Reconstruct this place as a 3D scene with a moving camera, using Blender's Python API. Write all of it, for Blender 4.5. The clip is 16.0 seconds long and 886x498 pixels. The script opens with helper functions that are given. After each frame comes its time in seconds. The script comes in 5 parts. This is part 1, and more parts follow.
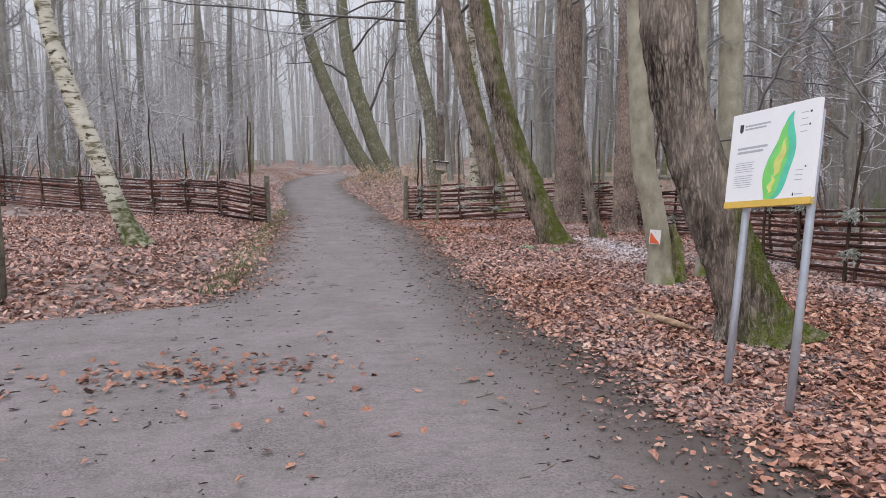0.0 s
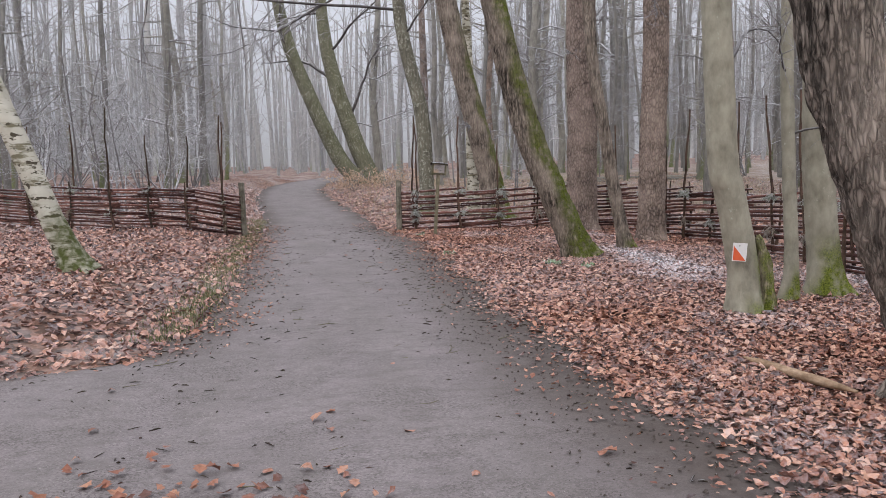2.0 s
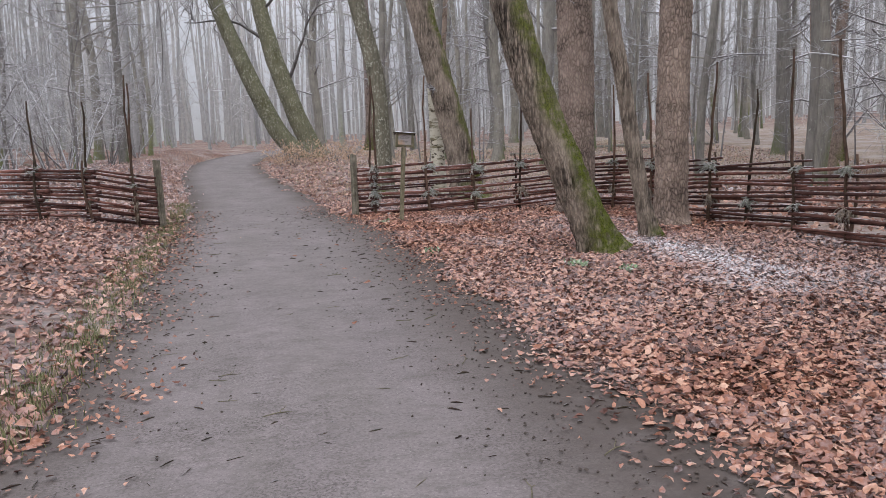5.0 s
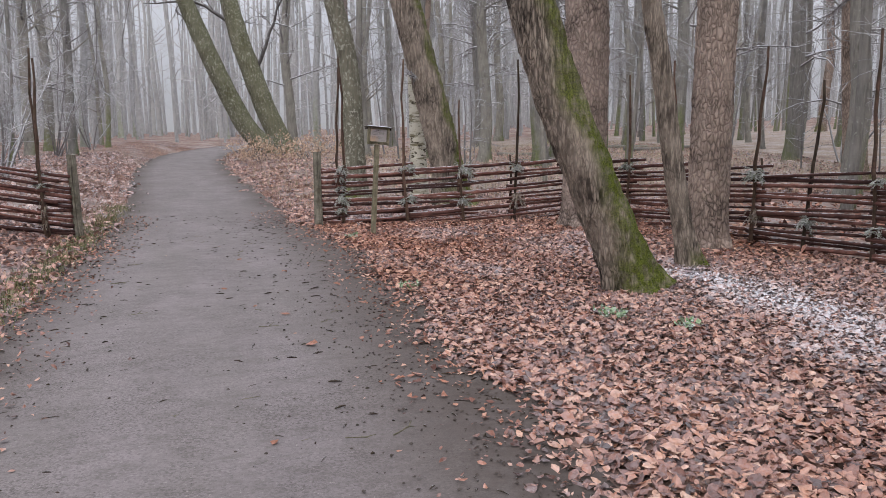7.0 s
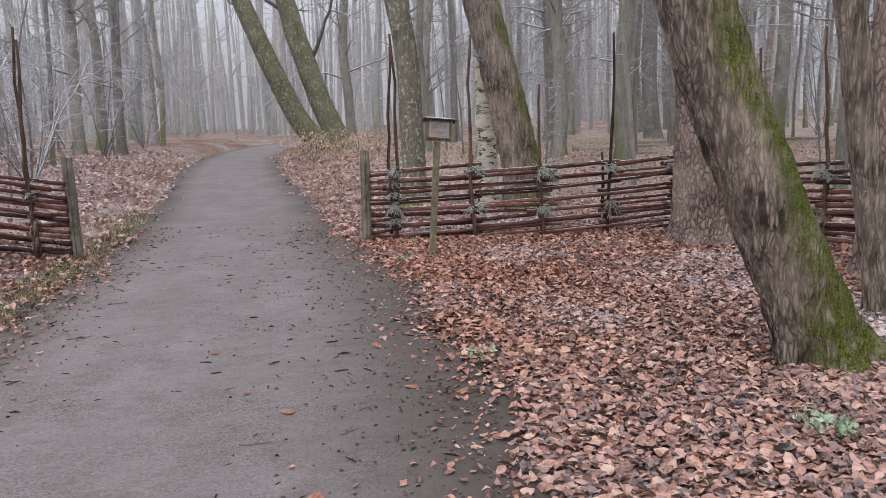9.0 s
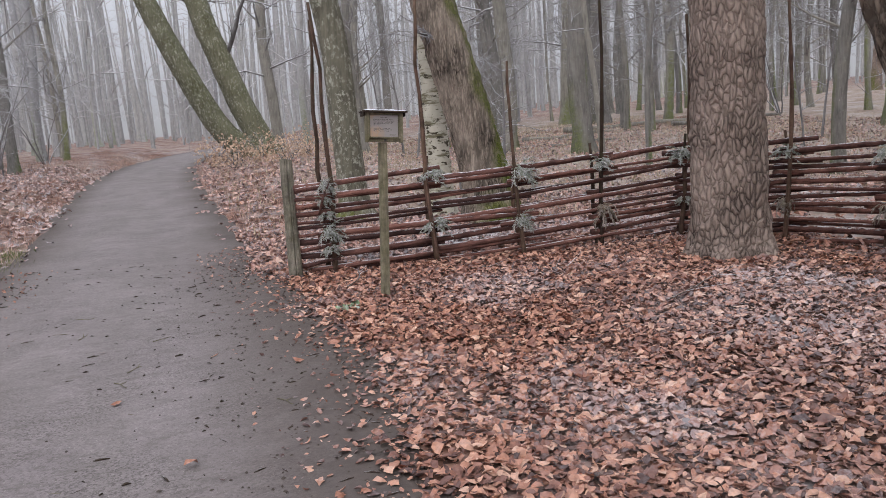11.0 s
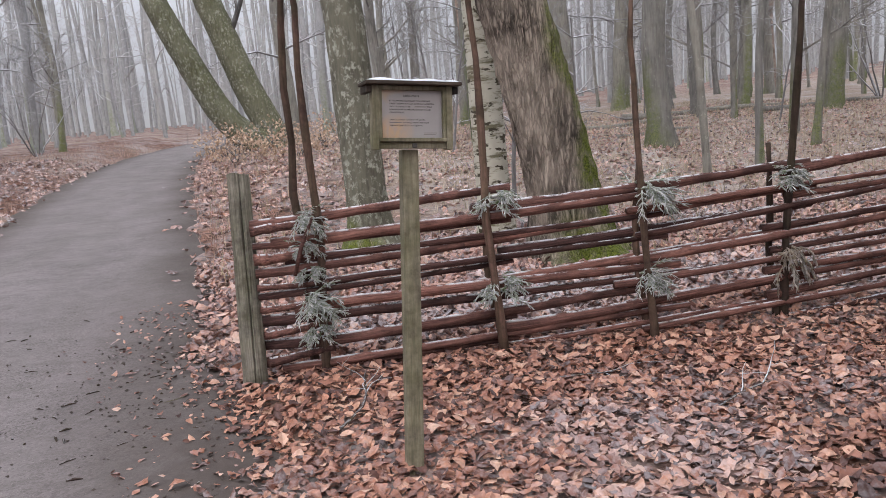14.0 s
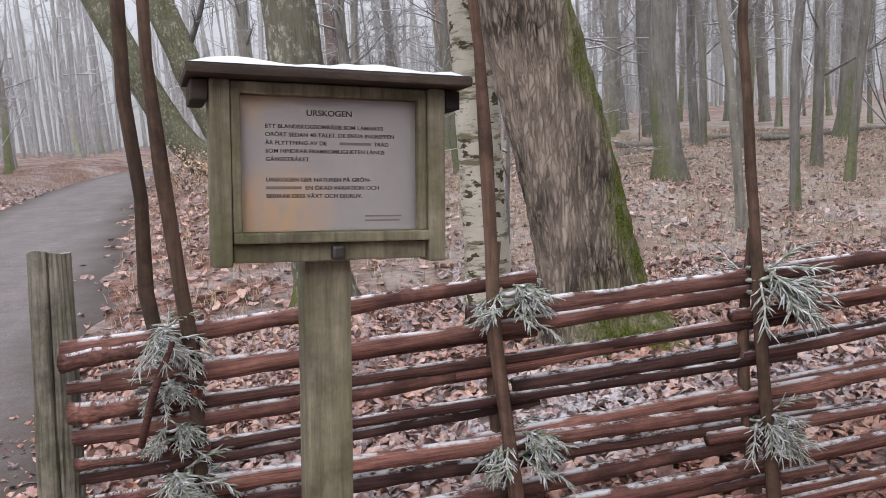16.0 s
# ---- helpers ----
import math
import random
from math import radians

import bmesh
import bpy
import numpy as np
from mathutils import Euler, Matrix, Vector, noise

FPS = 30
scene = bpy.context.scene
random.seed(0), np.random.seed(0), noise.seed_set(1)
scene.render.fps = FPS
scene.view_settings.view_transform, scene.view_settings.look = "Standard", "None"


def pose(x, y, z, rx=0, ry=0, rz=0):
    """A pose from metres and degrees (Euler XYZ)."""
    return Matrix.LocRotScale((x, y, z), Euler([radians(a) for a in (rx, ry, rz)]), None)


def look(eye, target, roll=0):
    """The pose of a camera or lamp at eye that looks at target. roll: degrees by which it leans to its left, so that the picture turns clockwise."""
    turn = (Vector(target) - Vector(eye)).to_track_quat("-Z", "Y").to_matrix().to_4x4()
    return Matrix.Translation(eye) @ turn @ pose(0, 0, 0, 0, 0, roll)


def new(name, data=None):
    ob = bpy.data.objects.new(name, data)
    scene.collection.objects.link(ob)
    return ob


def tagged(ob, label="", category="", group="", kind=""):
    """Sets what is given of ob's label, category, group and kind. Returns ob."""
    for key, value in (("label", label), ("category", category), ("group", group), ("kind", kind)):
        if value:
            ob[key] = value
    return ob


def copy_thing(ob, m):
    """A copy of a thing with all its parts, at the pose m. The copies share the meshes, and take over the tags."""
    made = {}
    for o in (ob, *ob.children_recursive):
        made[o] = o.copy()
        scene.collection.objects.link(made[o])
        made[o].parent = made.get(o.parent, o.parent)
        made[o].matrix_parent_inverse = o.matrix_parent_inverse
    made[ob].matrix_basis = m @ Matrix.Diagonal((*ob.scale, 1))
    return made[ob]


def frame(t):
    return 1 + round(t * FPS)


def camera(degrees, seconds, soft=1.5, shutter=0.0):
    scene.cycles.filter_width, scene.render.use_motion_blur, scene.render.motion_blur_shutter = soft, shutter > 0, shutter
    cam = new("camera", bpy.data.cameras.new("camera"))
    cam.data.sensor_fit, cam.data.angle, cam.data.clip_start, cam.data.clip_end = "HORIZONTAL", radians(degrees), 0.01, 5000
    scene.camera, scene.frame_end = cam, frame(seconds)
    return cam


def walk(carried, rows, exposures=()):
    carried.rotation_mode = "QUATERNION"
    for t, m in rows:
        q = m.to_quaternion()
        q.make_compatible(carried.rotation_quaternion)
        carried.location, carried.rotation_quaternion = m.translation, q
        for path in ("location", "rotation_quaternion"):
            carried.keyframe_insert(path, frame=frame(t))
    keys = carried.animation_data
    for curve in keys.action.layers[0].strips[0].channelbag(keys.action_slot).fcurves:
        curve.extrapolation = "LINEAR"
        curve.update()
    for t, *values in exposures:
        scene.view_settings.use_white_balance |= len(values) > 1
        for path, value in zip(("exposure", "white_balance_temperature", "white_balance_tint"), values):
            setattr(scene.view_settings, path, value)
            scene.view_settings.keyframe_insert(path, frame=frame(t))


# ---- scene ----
cam = camera(59.3, 16.0, soft=0.55)
PATH = [
    (0, (-0.036, -0.039, 1.471), (0.317, 1.915, 1.235), -0.3),
    (0.5, (-0.053, 0.521, 1.46), (0.29, 2.478, 1.234), -0.1),
    (1, (-0.085, 1.098, 1.444), (0.252, 3.057, 1.225), -0.3),
    (1.5, (-0.027, 1.648, 1.441), (0.308, 3.607, 1.219), -1.2),
    (2, (-0.06, 2.185, 1.408), (0.343, 4.13, 1.182), -1.2),
    (2.5, (-0.099, 2.715, 1.381), (0.331, 4.654, 1.144), -1.9),
    (3, (-0.132, 3.217, 1.383), (0.319, 5.15, 1.141), -1.7),
    (3.5, (-0.078, 3.712, 1.38), (0.434, 5.625, 1.104), -1.6),
    (4, (-0.048, 4.261, 1.391), (0.471, 6.172, 1.105), -1.8),
    (4.2, (-0.048, 4.456, 1.391), (0.475, 6.365, 1.102), -1.7),
    (6.3, (0.559, 6.792, 1.356), (1.155, 8.675, 1.04), -2.0),
    (6.5, (0.627, 7.044, 1.361), (1.225, 8.927, 1.047), -1.4),
    (7, (0.747, 7.634, 1.345), (1.347, 9.517, 1.034), -0.7),
    (7.5, (0.912, 8.209, 1.335), (1.51, 10.09, 1.013), -0.8),
    (8, (1.036, 8.781, 1.329), (1.587, 10.677, 1.006), -0.6),
    (8.5, (1.147, 9.356, 1.304), (1.666, 11.26, 0.978), -0.7),
    (9, (1.319, 9.925, 1.314), (1.76, 11.849, 0.992), -1.4),
    (9.2, (1.355, 10.121, 1.299), (1.808, 12.042, 0.972), -1.4),
    (11.3, (1.821, 12.55, 1.297), (2.423, 14.427, 0.955), -4.3),
    (11.5, (1.879, 12.74, 1.3), (2.48, 14.617, 0.962), -3.8),
    (12, (1.971, 13.319, 1.294), (2.58, 15.192, 0.95), -3.0),
    (12.5, (2.131, 13.938, 1.259), (2.661, 15.835, 0.912), -3.3),
    (13, (2.248, 14.473, 1.249), (2.781, 16.365, 0.884), -2.8),
    (13.5, (2.397, 15.074, 1.233), (2.927, 16.966, 0.859), -3.7),
    (14, (2.558, 15.588, 1.269), (3.075, 17.485, 0.899), -4.6),
    (14.5, (2.686, 16.09, 1.267), (3.232, 17.985, 0.933), -4.0),
    (15, (2.854, 16.565, 1.237), (3.402, 18.461, 0.914), -4.4),
    (15.5, (3.002, 17.033, 1.229), (3.559, 18.927, 0.91), -4.2),
    (16, (3.101, 17.454, 1.277), (3.68, 19.342, 0.961), -3.8),
]
walk(cam, [(t, look(eye, target, roll)) for t, eye, target, roll in PATH], exposures=[(0, 0.02, 6500, 14.5), (12.5, 0.04, 6500, 14.5), (14, 0.15, 6500, 14.5), (16, 0.2, 6500, 14.5)])


# ---- sky and sun: a flat overcast winter day ----
world = bpy.data.worlds.new("world")
scene.world = world
world.use_nodes = True
wn, wl = world.node_tree.nodes, world.node_tree.links
wn.clear()
sky = wn.new("ShaderNodeTexSky")
sky.sky_type, sky.sun_disc = "NISHITA", False
sky.sun_elevation, sky.sun_rotation = radians(28), radians(200)
sky.air_density, sky.dust_density = 1.0, 4.0
grey = wn.new("ShaderNodeHueSaturation")
grey.inputs["Saturation"].default_value = 0.25
cloud = wn.new("ShaderNodeMix")
cloud.data_type = "RGBA"
cloud.inputs[0].default_value = 0.55
cloud.inputs[7].default_value = (6.6, 6.9, 7.4, 1)
wbg, wout = wn.new("ShaderNodeBackground"), wn.new("ShaderNodeOutputWorld")
wbg.inputs["Strength"].default_value = 0.275
wl.new(sky.outputs[0], grey.inputs["Color"])
wl.new(grey.outputs[0], cloud.inputs[6])
wl.new(cloud.outputs[2], wbg.inputs["Color"])
wl.new(wbg.outputs[0], wout.inputs[0])
sun_data = bpy.data.lights.new("sun", "SUN")
sun_data.energy, sun_data.angle, sun_data.color = 0.6, radians(40), (1.0, 0.96, 0.92)
sun = new("sun", sun_data)
sun.matrix_world = look((0, 0, 40), (14, 8, 14))


# ---- materials ----
def material(name, rough=0.85):
    m = bpy.data.materials.new(name)
    m.use_nodes = True
    nt = m.node_tree
    b = nt.nodes["Principled BSDF"]
    b.inputs["Roughness"].default_value = rough
    b.inputs["Specular IOR Level"].default_value = 0.25
    return m, nt, b


def coords(nt, scale=(1, 1, 1), kind="Object"):
    tc = nt.nodes.new("ShaderNodeTexCoord")
    mp = nt.nodes.new("ShaderNodeMapping")
    mp.inputs["Scale"].default_value = scale
    nt.links.new(tc.outputs[kind], mp.inputs["Vector"])
    return mp.outputs[0]


def noise_tex(nt, vec, scale, detail=4.0, rough=0.55):
    n = nt.nodes.new("ShaderNodeTexNoise")
    n.inputs["Scale"].default_value, n.inputs["Detail"].default_value = scale, detail
    n.inputs["Roughness"].default_value = rough
    if vec is not None:
        nt.links.new(vec, n.inputs["Vector"])
    return n.outputs["Fac"]


def voronoi(nt, vec, scale, feature="F1", out="Distance"):
    n = nt.nodes.new("ShaderNodeTexVoronoi")
    n.feature = feature
    n.inputs["Scale"].default_value = scale
    nt.links.new(vec, n.inputs["Vector"])
    return n.outputs[out]


def ramp(nt, fac, stops):
    r = nt.nodes.new("ShaderNodeValToRGB")
    e = r.color_ramp.elements
    while len(e) < len(stops):
        e.new(0.5)
    for k, (p, c) in zip(e, stops):
        k.position = p
        k.color = (*c, 1) if not isinstance(c, (int, float)) else (c, c, c, 1)
    nt.links.new(fac, r.inputs[0])
    return r.outputs[0]


def mixed(nt, fac, a, b, mode="MIX"):
    n = nt.nodes.new("ShaderNodeMix")
    n.data_type, n.blend_type = "RGBA", mode
    for sock, v in ((n.inputs[0], fac), (n.inputs[6], a), (n.inputs[7], b)):
        if isinstance(v, tuple):
            sock.default_value = (*v, 1)
        elif isinstance(v, (int, float)):
            sock.default_value = v
        else:
            nt.links.new(v, sock)
    return n.outputs[2]


def maths(nt, op, a, b=0.0):
    n = nt.nodes.new("ShaderNodeMath")
    n.operation = op
    n.use_clamp = op in ("MULTIPLY_ADD", "ADD", "MULTIPLY")
    for sock, v in zip(n.inputs, (a, b)):
        if isinstance(v, (int, float)):
            sock.default_value = v
        else:
            nt.links.new(v, sock)
    return n.outputs[0]


def bump(nt, b, height, strength=0.6, distance=0.01):
    n = nt.nodes.new("ShaderNodeBump")
    n.inputs["Strength"].default_value, n.inputs["Distance"].default_value = strength, distance
    nt.links.new(height, n.inputs["Height"])
    nt.links.new(n.outputs[0], b.inputs["Normal"])


def up_facing(nt):
    g = nt.nodes.new("ShaderNodeNewGeometry")
    sp = nt.nodes.new("ShaderNodeSeparateXYZ")
    nt.links.new(g.outputs["Normal"], sp.inputs[0])
    return sp.outputs[2]


def attribute(nt, name):
    a = nt.nodes.new("ShaderNodeAttribute")
    a.attribute_name = name
    return a.outputs["Fac"]


def island(nt):
    return nt.nodes.new("ShaderNodeNewGeometry").outputs["Random Per Island"]


def object_random(nt):
    return nt.nodes.new("ShaderNodeObjectInfo").outputs["Random"]


def bark(name, dark, light, stretch=0.14, scale=22.0, lichen=0.2, plates=False, frost=0.0, depth=0.02, spot=38.0, sharp=0.2, furrow=False, tall=0.45, warped=0.045):
    m, nt, b = material(name, 0.92)
    v = coords(nt, (1, 1, stretch))
    plain = coords(nt)
    if plates:
        w = coords(nt, (1, 1, tall))
        warp = nt.nodes.new("ShaderNodeMix")
        warp.data_type = "RGBA"
        warp.blend_type = "LINEAR_LIGHT"
        warp.inputs[0].default_value = warped
        nz = nt.nodes.new("ShaderNodeTexNoise")
        nz.inputs["Scale"].default_value, nz.inputs["Detail"].default_value, nz.inputs["Roughness"].default_value = 8, 3, 0.55
        nt.links.new(w, nz.inputs["Vector"])
        nt.links.new(w, warp.inputs[6])
        nt.links.new(nz.outputs["Color"], warp.inputs[7])
        ridge = ramp(nt, voronoi(nt, warp.outputs[2], scale, "DISTANCE_TO_EDGE"), [(0.0, 0.0), (0.12, 0.5), (0.4, 1.0)])
        plate = nt.nodes.new("ShaderNodeSeparateColor")
        nt.links.new(voronoi(nt, warp.outputs[2], scale, "F1", "Color"), plate.inputs[0])
        flake = mixed(nt, 0.5, noise_tex(nt, v, scale * 3, 5, 0.7), plate.outputs[0])
        ridge = mixed(nt, 0.45, ridge, mixed(nt, 0.6, flake, ridge, "MULTIPLY"))
    else:
        ridge = ramp(nt, noise_tex(nt, v, scale, 5, 0.6), [(0.46 - sharp, 0.0), (0.46 + sharp, 1.0)])
    col = mixed(nt, ridge, dark, light)
    if furrow:
        deep = ramp(nt, noise_tex(nt, coords(nt, (1, 1, 0.13)), 26, 4, 0.6), [(0.4, 0.0), (0.52, 1.0)])
        col = mixed(nt, deep, tuple(c * 0.8 for c in dark), col)
        ridge = mixed(nt, 0.55, ridge, deep)
    blotch = noise_tex(nt, plain, 2.3, 3)
    col = mixed(nt, ramp(nt, blotch, [(0.35, 0.0), (0.75, 0.55)]), col, tuple(c * 1.45 + 0.01 for c in light))
    if lichen:
        spots = ramp(nt, noise_tex(nt, coords(nt, (1, 1, 0.75)), spot, 8, 0.72), [(0.68 - lichen * 0.2, 0.0), (0.75 - lichen * 0.2, 0.8)])
        spots = maths(nt, "MULTIPLY", spots, ramp(nt, noise_tex(nt, plain, spot * 0.22, 4, 0.6), [(0.36, 0.1), (0.56, 1.0)]))
        col = mixed(nt, spots, col, (0.46, 0.48, 0.415))
    mossy = maths(nt, "MULTIPLY", attribute(nt, "moss"), ramp(nt, noise_tex(nt, plain, 11, 4), [(0.3, 0.25), (0.55, 1.0)]))
    green = mixed(nt, ramp(nt, noise_tex(nt, plain, 70, 3), [(0.3, 0.0), (0.7, 1.0)]), (0.035, 0.052, 0.007), (0.19, 0.225, 0.035))
    col = mixed(nt, mossy, col, green)
    # Pale frost tint; on mid and far woods it also paints in haze.
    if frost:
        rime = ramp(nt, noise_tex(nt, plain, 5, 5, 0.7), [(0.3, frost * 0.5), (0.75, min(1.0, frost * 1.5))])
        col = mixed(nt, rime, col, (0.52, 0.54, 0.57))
    tone = mixed(nt, object_random(nt), (0.8, 0.8, 0.82), (1.2, 1.18, 1.12))
    col = mixed(nt, 1.0, col, tone, "MULTIPLY")
    nt.links.new(col, b.inputs["Base Color"])
    bump(nt, b, ridge, 0.8, depth)
    return m


OAK = bark("oak_bark", (0.034, 0.027, 0.022), (0.46, 0.39, 0.32), furrow=True, stretch=0.2, scale=36, lichen=0.24, depth=0.035, plates=True, tall=0.2, spot=44)
BEECH = bark("beech_bark", (0.13, 0.125, 0.098), (0.31, 0.3, 0.245), stretch=0.55, scale=11, lichen=0.36, spot=15, depth=0.006)
PINE = bark("pine_bark", (0.036, 0.027, 0.024), (0.38, 0.305, 0.265), scale=21, lichen=0.12, plates=True, depth=0.035, spot=60)
LICHEN = bark("lichen_bark", (0.055, 0.052, 0.04), (0.17, 0.165, 0.13), lichen=0.8, spot=17)
WOODS = bark("grey_forest_bark", (0.06, 0.056, 0.048), (0.215, 0.205, 0.178), scale=24, lichen=0.45, frost=0.13, spot=17)
# Far bark: rime plus distance haze painted into the base colour.
RIMED_HAZED = bark("rime_and_haze_bark", (0.12, 0.118, 0.115), (0.25, 0.248, 0.245), scale=14, lichen=0.3, frost=0.38)


def birch_bark():
    m, nt, b = material("birch_bark", 0.75)
    v = coords(nt, (1, 1, 5))
    plain = coords(nt)
    white = mixed(nt, noise_tex(nt, plain, 5), (0.32, 0.3, 0.22), (0.7, 0.69, 0.61))
    bands = ramp(nt, noise_tex(nt, v, 2.6, 5, 0.7), [(0.51, 0.0), (0.6, 1.0)])
    scars = ramp(nt, noise_tex(nt, coords(nt, (1, 1, 2.2)), 7.0, 4), [(0.57, 0.0), (0.61, 1.0)])
    col = mixed(nt, bands, white, (0.17, 0.155, 0.1))
    col = mixed(nt, scars, col, (0.065, 0.055, 0.035))
    mossy = maths(nt, "MULTIPLY", attribute(nt, "moss"), ramp(nt, noise_tex(nt, plain, 11, 4), [(0.3, 0.2), (0.6, 1.0)]))
    col = mixed(nt, mossy, col, (0.07, 0.085, 0.02))
    nt.links.new(col, b.inputs["Base Color"])
    bump(nt, b, bands, 0.5, 0.006)
    return m


BIRCH = birch_bark()


def twig_material(name, dark, frost, amount):
    m, nt, b = material(name, 0.9)
    plain = coords(nt)
    n = noise_tex(nt, plain, 7, 3)
    up = ramp(nt, up_facing(nt), [(0.0, 0.15), (0.7, 1.0)])
    fac = maths(nt, "MULTIPLY", ramp(nt, n, [(0.35, amount * 0.5), (0.65, min(1, amount * 1.5))]), up)
    nt.links.new(mixed(nt, fac, dark, frost), b.inputs["Base Color"])
    return m


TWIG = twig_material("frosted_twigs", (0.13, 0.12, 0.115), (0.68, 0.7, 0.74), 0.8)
# Paler twigs: rime, and distance haze painted in for the far woods.
RIME_HAZE_TWIG = twig_material("rime_and_haze_twigs", (0.28, 0.275, 0.27), (0.72, 0.74, 0.78), 0.9)
LIMB = twig_material("dark_limb_bark", (0.06, 0.054, 0.05), (0.6, 0.62, 0.65), 0.3)


def leaf_material(name, stops, frost=0.5):
    m, nt, b = material(name, 0.7)
    plain = coords(nt)
    col = ramp(nt, island(nt), stops)
    col = mixed(nt, 1.0, col, ramp(nt, noise_tex(nt, plain, 45, 3), [(0.25, 0.68), (0.75, 1.25)]), "MULTIPLY")
    patch = ramp(nt, noise_tex(nt, plain, 0.55, 3, 0.6), [(0.42, 0.12), (0.68, 1.0)])
    grain = ramp(nt, noise_tex(nt, plain, 38, 2), [(0.38, 0.0), (0.68, 1.0)])
    rime = maths(nt, "MULTIPLY", maths(nt, "MULTIPLY", patch, grain), frost)
    rime = maths(nt, "MAXIMUM", rime, maths(nt, "MULTIPLY", attribute(nt, "rime"), ramp(nt, noise_tex(nt, plain, 30, 3), [(0.36, 0.0), (0.55, 1.0)])))
    col = mixed(nt, rime, col, (0.66, 0.66, 0.7))
    nt.links.new(col, b.inputs["Base Color"])
    b.inputs["Specular IOR Level"].default_value = 0.35
    return m


LEAF = leaf_material("fallen_leaves", [(0.0, (0.045, 0.02, 0.017)), (0.2, (0.15, 0.064, 0.046)), (0.45, (0.29, 0.126, 0.084)), (0.7, (0.42, 0.2, 0.13)),
                                       (0.87, (0.52, 0.28, 0.19)), (1.0, (0.6, 0.38, 0.28))], 0.42)
ORANGE_LEAF = leaf_material("orange_leaf", [(0.0, (0.1, 0.042, 0.032)), (0.5, (0.27, 0.105, 0.062)), (1.0, (0.44, 0.23, 0.14))], 0.3)
PALE_LEAF = leaf_material("pale_dry_leaf", [(0.0, (0.34, 0.22, 0.14)), (1.0, (0.62, 0.46, 0.34))], 0.3)
GREEN_LEAF = leaf_material("green_frosted_leaf", [(0.0, (0.09, 0.17, 0.06)), (1.0, (0.22, 0.36, 0.15))], 0.8)
NEEDLE = leaf_material("spruce_needles", [(0.0, (0.05, 0.08, 0.03)), (0.5, (0.12, 0.16, 0.075)), (1.0, (0.21, 0.22, 0.12))], 0.8)
DRY_NEEDLE = leaf_material("withered_spruce", [(0.0, (0.1, 0.075, 0.05)), (1.0, (0.3, 0.24, 0.17))], 0.5)
GRASS = leaf_material("dry_grass", [(0.0, (0.24, 0.2, 0.11)), (0.5, (0.42, 0.34, 0.22)), (1.0, (0.62, 0.52, 0.38))], 0.5)

VERGE = leaf_material("verge_grass", [(0.0, (0.08, 0.1, 0.035)), (0.6, (0.17, 0.18, 0.07)), (1.0, (0.36, 0.32, 0.2))], 0.2)
UNDERGROWTH = leaf_material("reddish_undergrowth", [(0.0, (0.26, 0.14, 0.11)), (0.5, (0.42, 0.25, 0.2)), (1.0, (0.58, 0.42, 0.34))], 0.5)


def forest_floor():
    m, nt, b = material("forest_floor", 0.95)
    plain = coords(nt)
    cells = voronoi(nt, plain, 16, "F1", "Color")
    sp = nt.nodes.new("ShaderNodeSeparateColor")
    nt.links.new(cells, sp.inputs[0])
    leafy = ramp(nt, sp.outputs[0], [(0.0, (0.035, 0.019, 0.015)), (0.4, (0.15, 0.072, 0.05)), (0.75, (0.27, 0.135, 0.095)), (1.0, (0.34, 0.2, 0.155))])
    leafy = mixed(nt, ramp(nt, noise_tex(nt, plain, 40, 4), [(0.3, 0.0), (0.8, 0.6)]), leafy, (0.07, 0.05, 0.04))
    pale = mixed(nt, ramp(nt, noise_tex(nt, plain, 14, 9, 0.8), [(0.34, 0.0), (0.62, 1.0)]), (0.13, 0.092, 0.068), (0.47, 0.395, 0.33))
    far = maths(nt, "MAXIMUM", ramp(nt, noise_tex(nt, plain, 0.16, 3), [(0.45, 0.0), (0.65, 0.6)]), maths(nt, "MULTIPLY", attribute(nt, "meadow"), ramp(nt, noise_tex(nt, plain, 1.3, 5, 0.65), [(0.25, 0.3), (0.6, 1.0)])))
    col = mixed(nt, far, leafy, pale)
    rime = ramp(nt, noise_tex(nt, plain, 1.1, 6, 0.7), [(0.45, 0.0), (0.75, 0.6)])
    col = mixed(nt, rime, col, (0.55, 0.54, 0.55))
    nt.links.new(col, b.inputs["Base Color"])
    bump(nt, b, sp.outputs[1], 0.7, 0.03)
    return m


